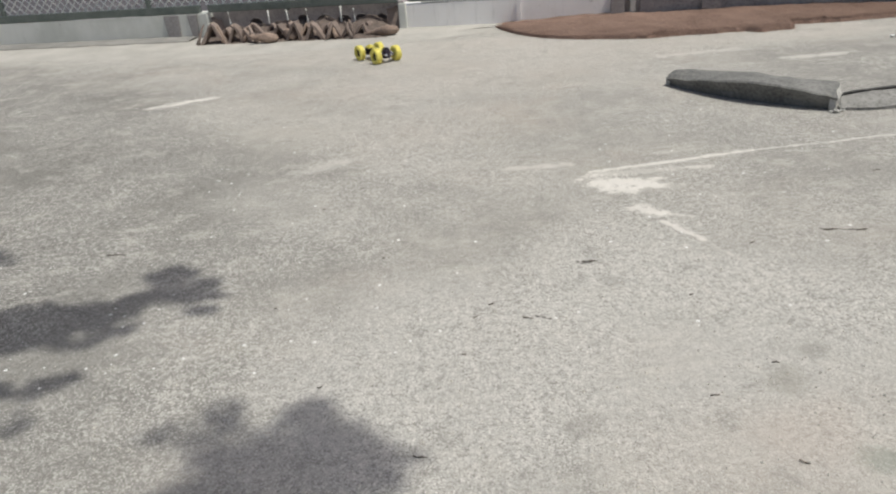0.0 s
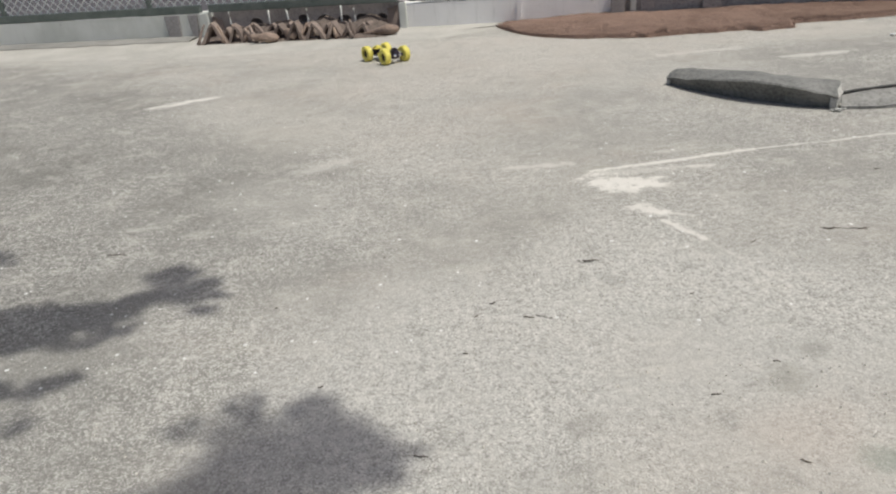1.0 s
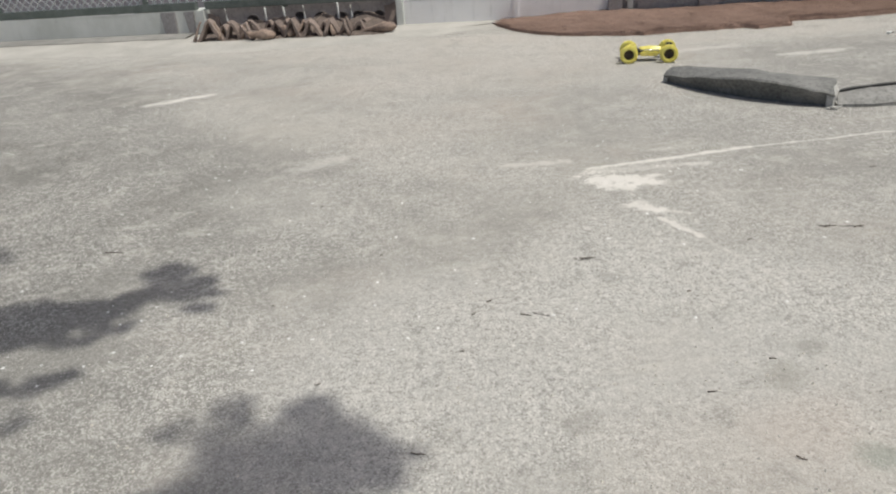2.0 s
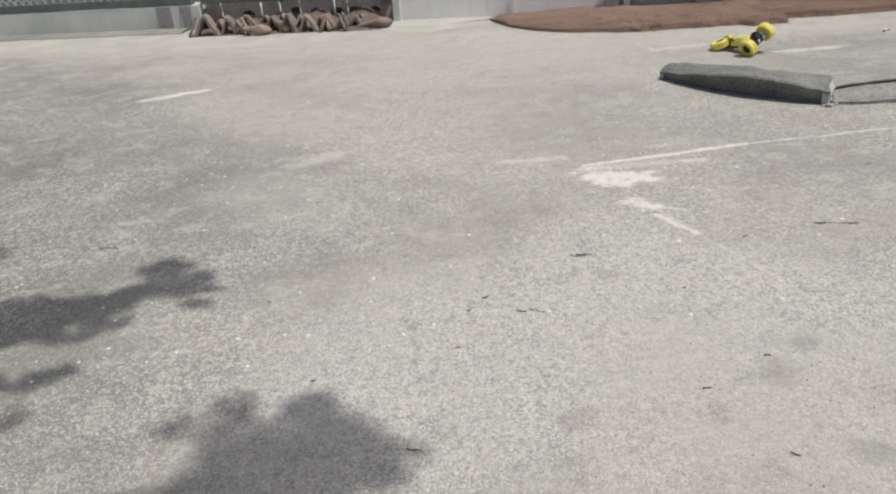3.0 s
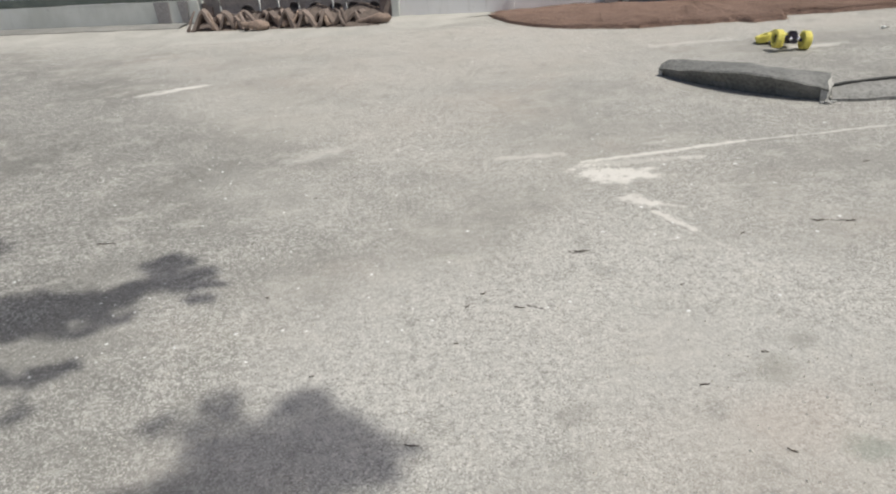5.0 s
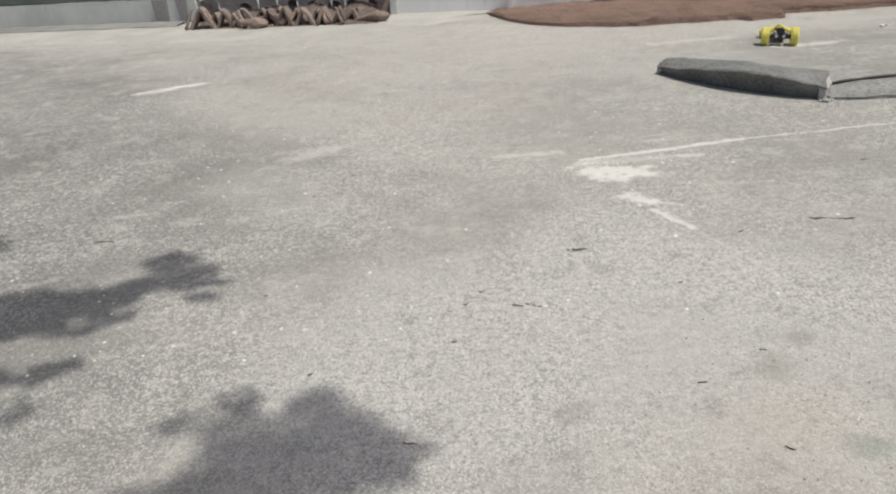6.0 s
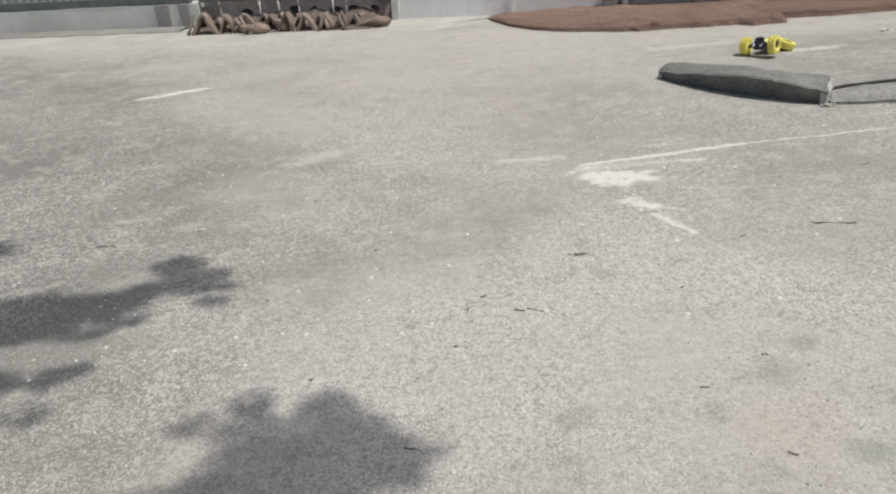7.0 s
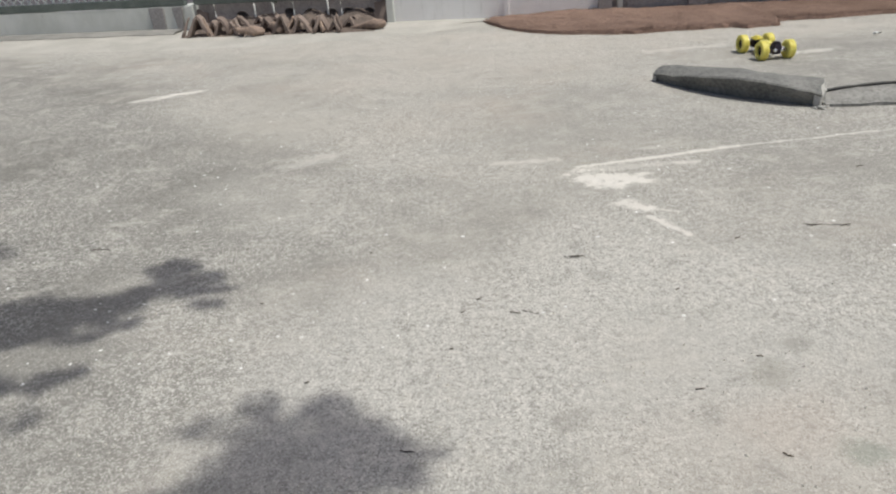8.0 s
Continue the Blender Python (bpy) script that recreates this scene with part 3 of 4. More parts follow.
# dark tone painted as shade in the ovals
HOLLOW_SHADE = worn("sooty_hollow", (0.06, 0.052, 0.052), (0.11, 0.098, 0.095), 9, 80, 0.95)
for u, z, w in ((-1.52, 0.13, 0.12), (-1.02, 0.14, 0.11), (-0.80, 0.125, 0.15), (-0.60, 0.115, 0.13), (-0.42, 0.12, 0.13), (-0.22, 0.115, 0.10)):
    weep_hole(u, z, w, 0.075)


# ---- the mat of dry litter ----
def litter_edge(x):
    """Front edge of the litter: y at a given x."""
    pts = ((0.56, 6.60), (0.60, 6.46), (0.73, 6.10), (0.89, 5.82), (1.2, 5.60), (1.52, 5.47), (2.1, 5.42), (2.40, 5.42), (2.48, 5.33), (2.76, 5.36), (2.82, 5.53), (3.3, 5.51), (3.6, 5.52), (5.0, 5.38), (9.5, 4.9))
    for (a, b), (c, d) in zip(pts, pts[1:]):
        if x <= c:
            return b + (d - b) * (x - a) / (c - a) + 0.03 * noise.noise(Vector((x * 3.3, 0, 5))) + 0.022 * noise.noise(Vector((x * 13, 0, 1)))
    return pts[-1][1]


def litter_back(x):
    return 6.80 - (x + 0.27) * math.tan(radians(12)) + 0.03


def litter_height(x, y):
    d = max(0.0, y - litter_edge(x))
    h = 0.028 * min(1, d / 0.05) + 0.035 * min(1, d / 0.7)
    h *= min(1.0, 0.35 + max(0, (x - 0.58)) / 1.0)
    return max(0.003, h + (0.018 * noise.noise(Vector((x * 2.2, y * 2.2, 0))) + 0.007 * noise.noise(Vector((x * 9, y * 9, 4))) + 0.003 * noise.noise(Vector((x * 25, y * 25, 8)))) * min(1, d / 0.1))


bm = bmesh.new()
NX, NY = 300, 44
grid = []
for i in range(NX + 1):
    x = 0.585 + (9.3 - 0.585) * (i / NX) ** 1.5
    y0, y1 = litter_edge(x), litter_back(x)
    col = [bm.verts.new((x, y0 - 0.004, 0.001))]
    for j in range(NY + 1):
        y = y0 + (y1 - y0) * (j / NY) ** 1.6
        col.append(bm.verts.new((x, y, litter_height(x, y) if j else 0.022)))
    grid.append(col)
for a, b in zip(grid, grid[1:]):
    for j in range(NY + 1):
        bm.faces.new((a[j], b[j], b[j + 1], a[j + 1]))
litter = finish("litter_mat", bm, LITTER)
tagged(litter, "mat of reddish-brown dry leaf litter along the wall", "leaf litter", kind="stuff")

rnd = random.Random(11)
verts, faces = [], []
for i in range(30000):
    x = 0.6 + 4.2 * rnd.random() ** 0.9
    e, b = litter_edge(x), litter_back(x)
    y = e - 0.04 * (rnd.random() < 0.12) + (b - e) * rnd.random() ** 1.7
    z = litter_height(x, y) + rnd.uniform(-0.003, 0.002) if y > e else 0.001
    l, w = rnd.uniform(0.005, 0.012), rnd.uniform(0.003, 0.006)
    q = Euler((rnd.uniform(-0.07, 0.07), rnd.uniform(-0.07, 0.07), rnd.uniform(0, 6.28))).to_matrix()
    o = len(verts)
    for px, py, pz in ((-l, 0, 0), (0, -w, 0.001), (l, 0, 0), (0, w, 0.001)):
        verts.append(tuple(Vector((x, y, z + 0.004)) + q @ Vector((px, py, pz))))
    faces += [(o, o + 1, o + 3), (o + 1, o + 2, o + 3)]
me = bpy.data.meshes.new("dry_leaves")
me.from_pydata(verts, [], faces)
me.materials.append(LEAF_DRY)
tagged(new("dry_leaves", me), "small curled reddish-brown dry leaves on the litter", "dry leaves", kind="stuff")


# ---- the broken grey cement kerbs ----
def kerb(line, widths, fronts, backs, under, seed, material, label):
    """A bowed cement kerb: the lip of its front follows line; fronts and backs are the heights of its front lip and rear edge, under how far its foot stands back."""
    top = new("broken_kerb")
    n = 48

    def along(s):
        f = s * (len(line) - 1)
        i = min(int(f), len(line) - 2)
        k = f - i
        def blend(seq):
            p0, p1, p2, p3 = seq[max(i - 1, 0)], seq[i], seq[i + 1], seq[min(i + 2, len(seq) - 1)]
            return 0.5 * (2 * p1 + (p2 - p0) * k + (2 * p0 - 5 * p1 + 4 * p2 - p3) * k * k + (3 * p1 - p0 - 3 * p2 + p3) * k ** 3)
        p = Vector((blend([q[0] for q in line]), blend([q[1] for q in line]), 0))
        return p, blend(widths), blend(fronts), blend(backs)

    def way(s):
        q = (along(min(1, s + 0.04))[0] - along(max(0, s - 0.04))[0]).normalized()
        return q, Vector((-q.y, q.x, 0))

    bm = bmesh.new()
    rings = []
    for i in range(n + 1):
        s = i / n
        p, w, hf, hb = along(s)
        q, side = way(s)
        u = under * hf / 0.08
        prof = ((u, 0.0), (u * 0.8, hf * 0.35), (u * 0.25, hf * 0.75), (0.0, hf * 0.92), (0.008, hf), (0.3 * w, hf + (hb - hf) * 0.36 + 0.004), (0.65 * w, hf + (hb - hf) * 0.72 + 0.004), (0.94 * w, hb), (w, hb * 0.88), (w, 0.0))
        ring = []
        for k, (a, z) in enumerate(prof):
            c = p + side * a + Vector((0, 0, z))
            if z > 0:
                c += (side * 0.7 + Vector((0, 0, 0.7))) * (0.008 * noise.noise(c * 7 + Vector((seed, 0, 0))) + 0.005 * noise.noise(c * 21))
            if i in (0, n):
                c += q * 0.02 * noise.noise(c * 22 + Vector((seed, 4, 0)))
            ring.append(bm.verts.new(c))
        rings.append(ring)
    m = len(rings[0])
    for a, b in zip(rings, rings[1:]):
        for k in range(m):
            bm.faces.new((a[k], a[(k + 1) % m], b[(k + 1) % m], b[k]))
    part("body", bm, material, top)
    for s, sign in ((0.0, -1), (1.0, 1)):
        p, w, hf, hb = along(s)
        q, side = way(s)
        bm = bmesh.new()
        g = [[None] * 7 for _ in range(8)]
        for i in range(8):
            for j in range(7):
                a, b = i / 7, j / 6
                c = p + side * (0.006 + a * (w - 0.014)) + Vector((0, 0, b * (hf + (hb - hf) * a) * 0.97))
                inner = 0 < i < 7 and j < 6
                c += q * sign * (0.003 + 0.020 * max(0.0, 0.4 + noise.noise(c * 30 + Vector((seed, 0, 9)))) * inner)
                g[i][j] = bm.verts.new(c)
        for i in range(7):
            for j in range(6):
                bm.faces.new((g[i][j], g[i + 1][j], g[i + 1][j + 1], g[i][j + 1]))
        r = bmesh.ops.extrude_face_region(bm, geom=bm.faces[:])
        for v in r["geom"]:
            if isinstance(v, bmesh.types.BMVert):
                v.co -= q * sign * 0.03
        part("broken_end", bm, BROKEN, top, "pale crumbled broken end")
    return tagged(top, label, "kerb", group="broken kerbs"), along, way


kerb(((1.325, 3.95), (1.38, 3.80), (1.47, 3.63), (1.60, 3.44), (1.77, 3.285), (1.90, 3.20)), (0.085, 0.16, 0.21, 0.235, 0.225, 0.20),
     (0.048, 0.060, 0.092, 0.112, 0.098, 0.072), (0.082, 0.094, 0.102, 0.106, 0.100, 0.096), 0.035, 1, FELT, "bowed dark grey broken cement kerb lying on the concrete")
low_kerb, low_along, low_way = kerb(((1.94, 3.20), (2.08, 3.17), (2.3, 3.15), (2.7, 3.10), (3.1, 3.02)), (0.10, 0.12, 0.13, 0.13, 0.13),
     (0.016, 0.016, 0.018, 0.018, 0.018), (0.050, 0.066, 0.074, 0.074, 0.07), 0.004, 2, LOW_KERB, "low sloping pale grey cement kerb beside the bowed one")
bm = bmesh.new()
pts = []
for i in range(25):
    p, w, hf, hb = low_along(i / 24)
    q, side = low_way(i / 24)
    pts.append(p + side * (w - 0.006) + Vector((0, 0, hb + 0.004 + 0.004 * noise.noise(p * 9))))
tube(bm, pts, [0.008 + 0.003 * noise.noise(p * 14) for p in pts], 7)
part("bitumen_bead", bm, BITUMEN, low_kerb, "black bitumen bead along the rear edge")

# rubble in the crack between the kerbs
rnd = random.Random(3)


def stone(x, y, r, material, name, label, cat, group, seed):
    bm = bmesh.new()
    bmesh.ops.create_icosphere(bm, subdivisions=2, radius=r)
    for v in bm.verts:
        v.co *= 1 + 0.45 * noise.noise(v.co.normalized() * 1.6 + Vector((seed * 3.1, 0, 0)))
        v.co.z *= 0.6
    low = min(v.co.z for v in bm.verts)
    for v in bm.verts:
        v.co.z -= low
    ob = finish(name, bm, material)
    ob.matrix_world = Matrix.Translation((x, y, 0)) @ pose(0, 0, 0, 0, 0, seed * 77)
    return tagged(ob, label, cat, group)


for i, (x, y, r) in enumerate(((1.895, 3.175, 0.015), (1.92, 3.185, 0.011), (1.875, 3.185, 0.010), (1.94, 3.190, 0.009), (1.905, 3.16, 0.007))):
    stone(x, y, r, BROKEN, "cement_lump", "pale crumbled cement lump beside the kerbs", "rubble", "cement lumps", i + 1)
for i, (x, y, r) in enumerate(((3.15, 4.78, 0.015), (3.19, 4.80, 0.010), (2.72, 5.37, 0.009), (2.05, 5.38, 0.008), (1.46, 5.45, 0.008))):
    stone(x, y, r, WHITE_SCRAP if i < 1 else PEBBLE, "stone", "small pale stone on the concrete", "stone", "loose stones", i + 9)


# ---- loose grit ----
rnd = random.Random(21)
verts, faces = [], []
for i in range(5200):
    y = 0.8 + 5.2 * rnd.random() ** 1.6
    x = rnd.uniform(-0.75, 0.75) * (y + 0.3)
    r = 0.0012 + 0.0042 * rnd.random() ** 3
    o = len(verts)
    a0 = rnd.random() * 6
    for k in range(4):
        a = a0 + k * math.pi / 2
        rr = r * rnd.uniform(0.6, 1.3)
        verts.append((x + rr * math.cos(a), y + rr * math.sin(a), 0.0003))
    verts.append((x + r * 0.3 * rnd.random(), y, r * rnd.uniform(0.7, 1.3)))
    faces += [(o, o + 1, o + 4), (o + 1, o + 2, o + 4), (o + 2, o + 3, o + 4), (o + 3, o, o + 4)]
me = bpy.data.meshes.new("grit")
me.from_pydata(verts, [], faces)
me.materials.append(PEBBLE)
tagged(new("grit", me), "loose pale and dark grit on the concrete", "grit", kind="stuff")


def twig(x, y, turn, length, seed, thick=0.0014):
    r = random.Random(seed)
    bm = bmesh.new()
    pts = [(length * (s - 0.5), 0.12 * length * (r.random() - 0.5), thick + 0.003 * r.random()) for s in (0, 0.3, 0.55, 0.8, 1)]
    tube(bm, pts, [thick, thick * 0.9, thick * 0.8, thick * 0.7, thick * 0.4], 6)
    b = Vector(pts[2])
    tube(bm, [b, b + Vector((length * 0.12, length * 0.13, 0.002))], [thick * 0.6, thick * 0.3], 5)
    ob = finish("twig", bm, TWIG, smooth=True)
    ob.matrix_world = Matrix.Translation((x, y, 0)) @ pose(0, 0, 0, 0, 0, turn)
    tagged(ob, "small dark dry twig on the concrete", "twig", group="twigs")


for i, a in enumerate(((-0.09, 1.08, -12, 0.032), (0.43, 1.87, -5, 0.05), (1.22, 1.955, -4, 0.05), (1.31, 1.94, 10, 0.04), (0.95, 1.91, 20, 0.022), (-0.21, 2.0, 60, 0.012), (-0.33, 1.34, 10, 0.014),
                       (0.66, 1.63, 15, 0.014), (0.65, 0.985, -40, 0.02), (0.20, 1.575, -20, 0.03), (-1.16, 2.19, -5, 0.05), (0.56, 1.20, 0, 0.022), (0.06, 1.60, 30, 0.014), (0.02, 1.43, 10, 0.012), (-0.33, 2.65, 40, 0.012), (-0.46, 2.46, -10, 0.012), (-0.63, 2.10, 60, 0.012), (-0.51, 1.73, 20, 0.01), (1.64, 2.42, 5, 0.03), (0.74, 1.30, -5, 0.018), (0.11, 1.66, 25, 0.02))):
    twig(*a, i)

# scattered white chips of old paint
rnd = random.Random(33)
verts, faces = [], []
for i in range(700):
    y = 1.4 + 4.2 * rnd.random()
    x = rnd.uniform(-0.72, 0.4 if rnd.random() < 0.7 else 0.7) * (y + 0.2)
    r = 0.002 + 0.005 * rnd.random() ** 2
    o = len(verts)
    a0 = rnd.random() * 6
    for k in range(5):
        a = a0 + k * math.tau / 5
        rr = r * rnd.uniform(0.5, 1.4)
        verts.append((x + rr * math.cos(a), y + rr * math.sin(a), 0.0006))
    verts.append((x, y, r * rnd.uniform(0.3, 0.7)))
    faces += [(o + k, o + (k + 1) % 5, o + 5) for k in range(5)]
me = bpy.data.meshes.new("paint_chips")
me.from_pydata(verts, [], faces)
me.materials.append(WHITE_SCRAP)
tagged(new("paint_chips", me), "tiny scattered white chips on the concrete", "chips", kind="stuff")


# ---- the tree beside the yard; its boughs stir and shade the concrete ----
def leaf_cloud(bm, centre, radius, count, rnd, size, flat=0.35):
    for _ in range(count):
        while True:
            d = Vector((rnd.uniform(-1, 1), rnd.uniform(-1, 1), rnd.uniform(-1, 1)))
            if d.length < 1:
                break
        c = centre + Vector((d.x * radius[0], d.y * radius[1], d.z * flat * max(radius)))
        l, w = size * rnd.uniform(0.7, 1.4), size * rnd.uniform(0.25, 0.42)
        q = Euler((rnd.uniform(-0.8, 0.8), rnd.uniform(-0.8, 0.8), rnd.uniform(0, 6.28))).to_matrix()
        pts = [bm.verts.new(c + q @ Vector(p)) for p in ((-l / 2, 0, 0), (-l * 0.1, -w / 2, 0.006), (l / 2, 0, -0.008), (-l * 0.1, w / 2, 0.006))]
        bm.faces.new((pts[0], pts[1], pts[3]))
        bm.faces.new((pts[1], pts[2], pts[3]))


def shade_point(x, y, z):
    """The place at height z whose shadow falls at x, y."""
    return Vector((x, y, 0)) + SUN * (z / SUN.z)


rnd = random.Random(8)
tree = new("tree")
tree.location = (-3.6, 2.7, 0)
tagged(tree, "leafy tree beside the yard with overhanging boughs", "tree")
bm = bmesh.new()
tube(bm, [(0, 0, -0.05), (0.02, 0.01, 0.3), (0.06, 0, 1.2), (0.02, 0.05, 2.2), (0.1, 0.02, 3.2), (0.05, 0.1, 4.4)], [0.20, 0.15, 0.13, 0.115, 0.09, 0.04], 14)
part("trunk", bm, BARK, tree, smooth=True)
BASE = Vector(tree.location)


def bough(z, path, clumps, rnd, size, label):
    """A limb with leaf clumps; path and clumps are given by where their shade falls."""
    root = path[0]
    pivot = Vector((root[0], root[1], root[2]))
    limb = bmesh.new()
    pts = [Vector((0, 0, 0))] + [shade_point(x, y, z) - BASE - pivot for x, y in path[1:]]
    key = pts
    pts = []
    for i in range(len(key) - 1):
        p0, p1, p2, p3 = key[max(i - 1, 0)], key[i], key[i + 1], key[min(i + 2, len(key) - 1)]
        for j in range(6):
            k = j / 6
            pts.append(0.5 * (2 * p1 + (p2 - p0) * k + (2 * p0 - 5 * p1 + 4 * p2 - p3) * k * k + (3 * p1 - p0 - 3 * p2 + p3) * k ** 3))
    pts.append(key[-1])
    n = len(pts)
    tube(limb, pts, [0.036 * (1 - i / n) ** 1.5 + 0.004 for i in range(n)], 8)
    crown = bmesh.new()
    for x, y, rx, ry, thick in clumps:
        c = shade_point(x, y, z + rnd.uniform(-0.1, 0.1)) - BASE - pivot
        near = min(pts, key=lambda p: (p - c).length)
        tube(limb, [near, (near + c) / 2 + Vector((0, 0, 0.03)), c], [0.008, 0.006, 0.003], 5)
        leaf_cloud(crown, c, (rx * 1.12, ry * 1.12), max(6, round(7800 * rx * ry * math.pi * thick)), rnd, size)
    b = part("bough", limb, BARK, tree, smooth=True)
    b.location = pivot
    part("leaves", crown, LEAF, b, label)
    return b


# clumps: x, y of the shade, half sizes, thickness of foliage
bough_far = bough(3.4, [(0.05, 0.02, 2.9), (-2.6, 1.62), (-1.9, 1.68), (-1.3, 1.71), (-1.02, 1.80), (-0.84, 1.90)],
                  [(-0.90, 1.99, 0.089, 0.07, 1), (-0.79, 1.915, 0.076, 0.042, 1), (-0.73, 1.84, 0.048, 0.026, 1), (-0.73, 1.76, 0.05, 0.025, 1), (-0.88, 1.87, 0.06, 0.055, 1), (-0.80, 1.85, 0.05, 0.05, 0.8), (-0.96, 1.85, 0.053, 0.047, 1),
                   (-0.99, 1.79, 0.073, 0.07, 1), (-1.08, 1.77, 0.091, 0.09, 1), (-1.15, 1.74, 0.10, 0.11, 1), (-1.23, 1.71, 0.10, 0.11, 1), (-1.33, 1.72, 0.11, 0.13, 1), (-0.96, 1.68, 0.073, 0.038, 0.9),
                   (-1.06, 1.62, 0.085, 0.033, 0.6), (-1.50, 1.72, 0.15, 0.15, 1), (-1.27, 1.85, 0.076, 0.041, 0.6), (-1.8, 1.72, 0.2, 0.13, 0.8), (-2.2, 1.7, 0.25, 0.14, 0.5)],
                  rnd, 0.05, "clumps of small green leaves")
bough_low = bough(3.3, [(0.06, 0.0, 2.7), (-2.6, 1.4), (-1.9, 1.42), (-1.4, 1.43), (-1.15, 1.42), (-0.98, 1.46)],
                  [(-1.02, 1.45, 0.065, 0.033, 0.8), (-0.98, 1.47, 0.034, 0.022, 0.7), (-1.07, 1.41, 0.053, 0.024, 0.6), (-1.04, 1.29, 0.057, 0.038, 0.4), (-1.20, 1.42, 0.077, 0.056, 0.9), (-1.4, 1.42, 0.12, 0.07, 0.8)],
                  rnd, 0.05, "sparse small green leaves")
bough_back = bough(3.6, [(0.02, 0.05, 3.2), (-2.6, 2.3), (-2.1, 2.26), (-1.8, 2.24), (-1.6, 2.22)],
                   [(-1.56, 2.22, 0.06, 0.06, 0.3), (-1.66, 2.22, 0.09, 0.09, 0.5), (-1.9, 2.24, 0.16, 0.12, 0.8)], rnd, 0.05, "small clump of green leaves")
bough_near = bough(4.3, [(0.08, 0.03, 3.1), (-2.6, 0.9), (-1.6, 0.76), (-0.9, 0.82), (-0.45, 0.98), (-0.25, 1.08)],
                   [(-0.34, 1.25, 0.068, 0.050, 0.75), (-0.38, 1.18, 0.082, 0.068, 0.7), (-0.27, 1.17, 0.069, 0.059, 0.6), (-0.20, 1.12, 0.054, 0.041, 0.7), (-0.14, 1.09, 0.038, 0.018, 0.8), (-0.30, 1.11, 0.126, 0.062, 1),
                    (-0.40, 1.10, 0.091, 0.062, 1), (-0.45, 1.05, 0.089, 0.046, 1), (-0.22, 1.05, 0.087, 0.044, 1), (-0.33, 1.01, 0.148, 0.043, 1), (-0.09, 1.08, 0.021, 0.01, 0.4), (-0.35, 0.9, 0.18, 0.08, 0.9),
                    (-0.17, 1.02, 0.05, 0.04, 0.9), (-0.53, 1.08, 0.06, 0.05, 0.8), (-0.52, 1.02, 0.093, 0.044, 0.9), (-0.63, 1.01, 0.104, 0.029, 0.5)], rnd, 0.05, "dense clumps of small green leaves")
bough_side = bough(4.1, [(0.04, 0.05, 3.0), (-2.6, 0.86), (-1.6, 0.70), (-0.9, 0.78), (-0.62, 0.95), (-0.50, 1.14)],
                   [(-0.55, 1.28, 0.052, 0.046, 0.75), (-0.52, 1.20, 0.046, 0.06, 0.7), (-0.58, 1.19, 0.036, 0.039, 0.6), (-0.68, 1.20, 0.053, 0.032, 0.4), (-0.65, 1.24, 0.03, 0.017, 0.5), (-0.48, 1.13, 0.04, 0.04, 1), (-0.54, 1.12, 0.044, 0.032, 0.8)],
                   rnd, 0.045, "small clumps of green leaves")
crown = bmesh.new()
for _ in range(26):
    c = Vector((rnd.uniform(-1.3, 0.6), rnd.uniform(-1.0, 1.2), rnd.uniform(3.2, 5.0)))
    leaf_cloud(crown, c, (0.42, 0.42), 90, rnd, 0.08, 0.6)
part("crown", crown, LEAF, tree, "uneven leafy crown")


# ---- the toy stunt car: dark frame, yellow shell, four fat wheels ----
WHEEL_R, WHEEL_W, BASE_X, TRACK = 0.0555, 0.047, 0.124, 0.086
FOLDED = 0.058
car = new("toy_stunt_car")
tagged(car, "yellow and dark violet toy stunt car with fat tyres", "toy car")


def wheel():
    """Fat treaded tyre about Y, open to a deep dark hub on the outer side (+Y)."""
    bm = bmesh.new()
    R, w = WHEEL_R, WHEEL_W / 2
    lathe(bm, [(R * 0.55, -w * 0.9), (R * 0.72, -w), (R * 0.88, -w * 0.92), (R * 0.95, -w * 0.6), (R * 0.955, 0), (R * 0.95, w * 0.6), (R * 0.88, w * 0.92), (R * 0.74, w), (R * 0.60, w * 0.94), (R * 0.56, w * 0.6), (R * 0.54, -w * 0.5)], 36)
    for k in range(18):
        for s in (-1, 1):
            a = (k + (0.25 if s > 0 else -0.25)) * math.tau / 18
            m = Matrix.Rotation(a, 4, "Y") @ Matrix.Translation((R * 0.955, s * w * 0.46, 0)) @ pose(0, 0, 0, s * 22, 0, 0)
            box(bm, -0.003, 0.0032, -w * 0.40, w * 0.40, -0.0052, 0.0052, m)
    t = part("wheel", bm, YELLOW, car, "fat yellow treaded tyre with dark hub")
    bm = bmesh.new()
    lathe(bm, [(R * 0.555, -w * 0.88), (R * 0.555, w * 0.3), (R * 0.50, w * 0.34), (R * 0.44, w * 0.1), (R * 0.2, -w * 0.05), (R * 0.18, w * 0.25), (0.0001, w * 0.3)], 28)
    for k in range(6):
        m = Matrix.Rotation(k * math.tau / 6, 4, "Y")
        box(bm, R * 0.16, R * 0.50, -w * 0.05, w * 0.22, -0.0035, 0.0035, m)
    part("hub", bm, HUB, t, "dark brown spoked hub")
    return t


wheels = {}
first = wheel()
wheels["fl"] = first
for key in ("fr", "rl", "rr"):
    w = new("wheel", first.data)
    w.parent = car
    w["label"] = first["label"]
    h = new("hub", first.children[0].data)
    h.parent = w
    h["label"] = first.children[0]["label"]
    wheels[key] = w

# middle spine
bm = bmesh.new()
box(bm, -0.075, 0.075, -0.026, 0.026, -0.018, 0.020, bevel=0.007)
box(bm, -0.055, 0.055, -0.034, 0.034, -0.012, 0.010, bevel=0.005)
spine = part("spine", bm, DARK, car, "dark violet plastic spine")
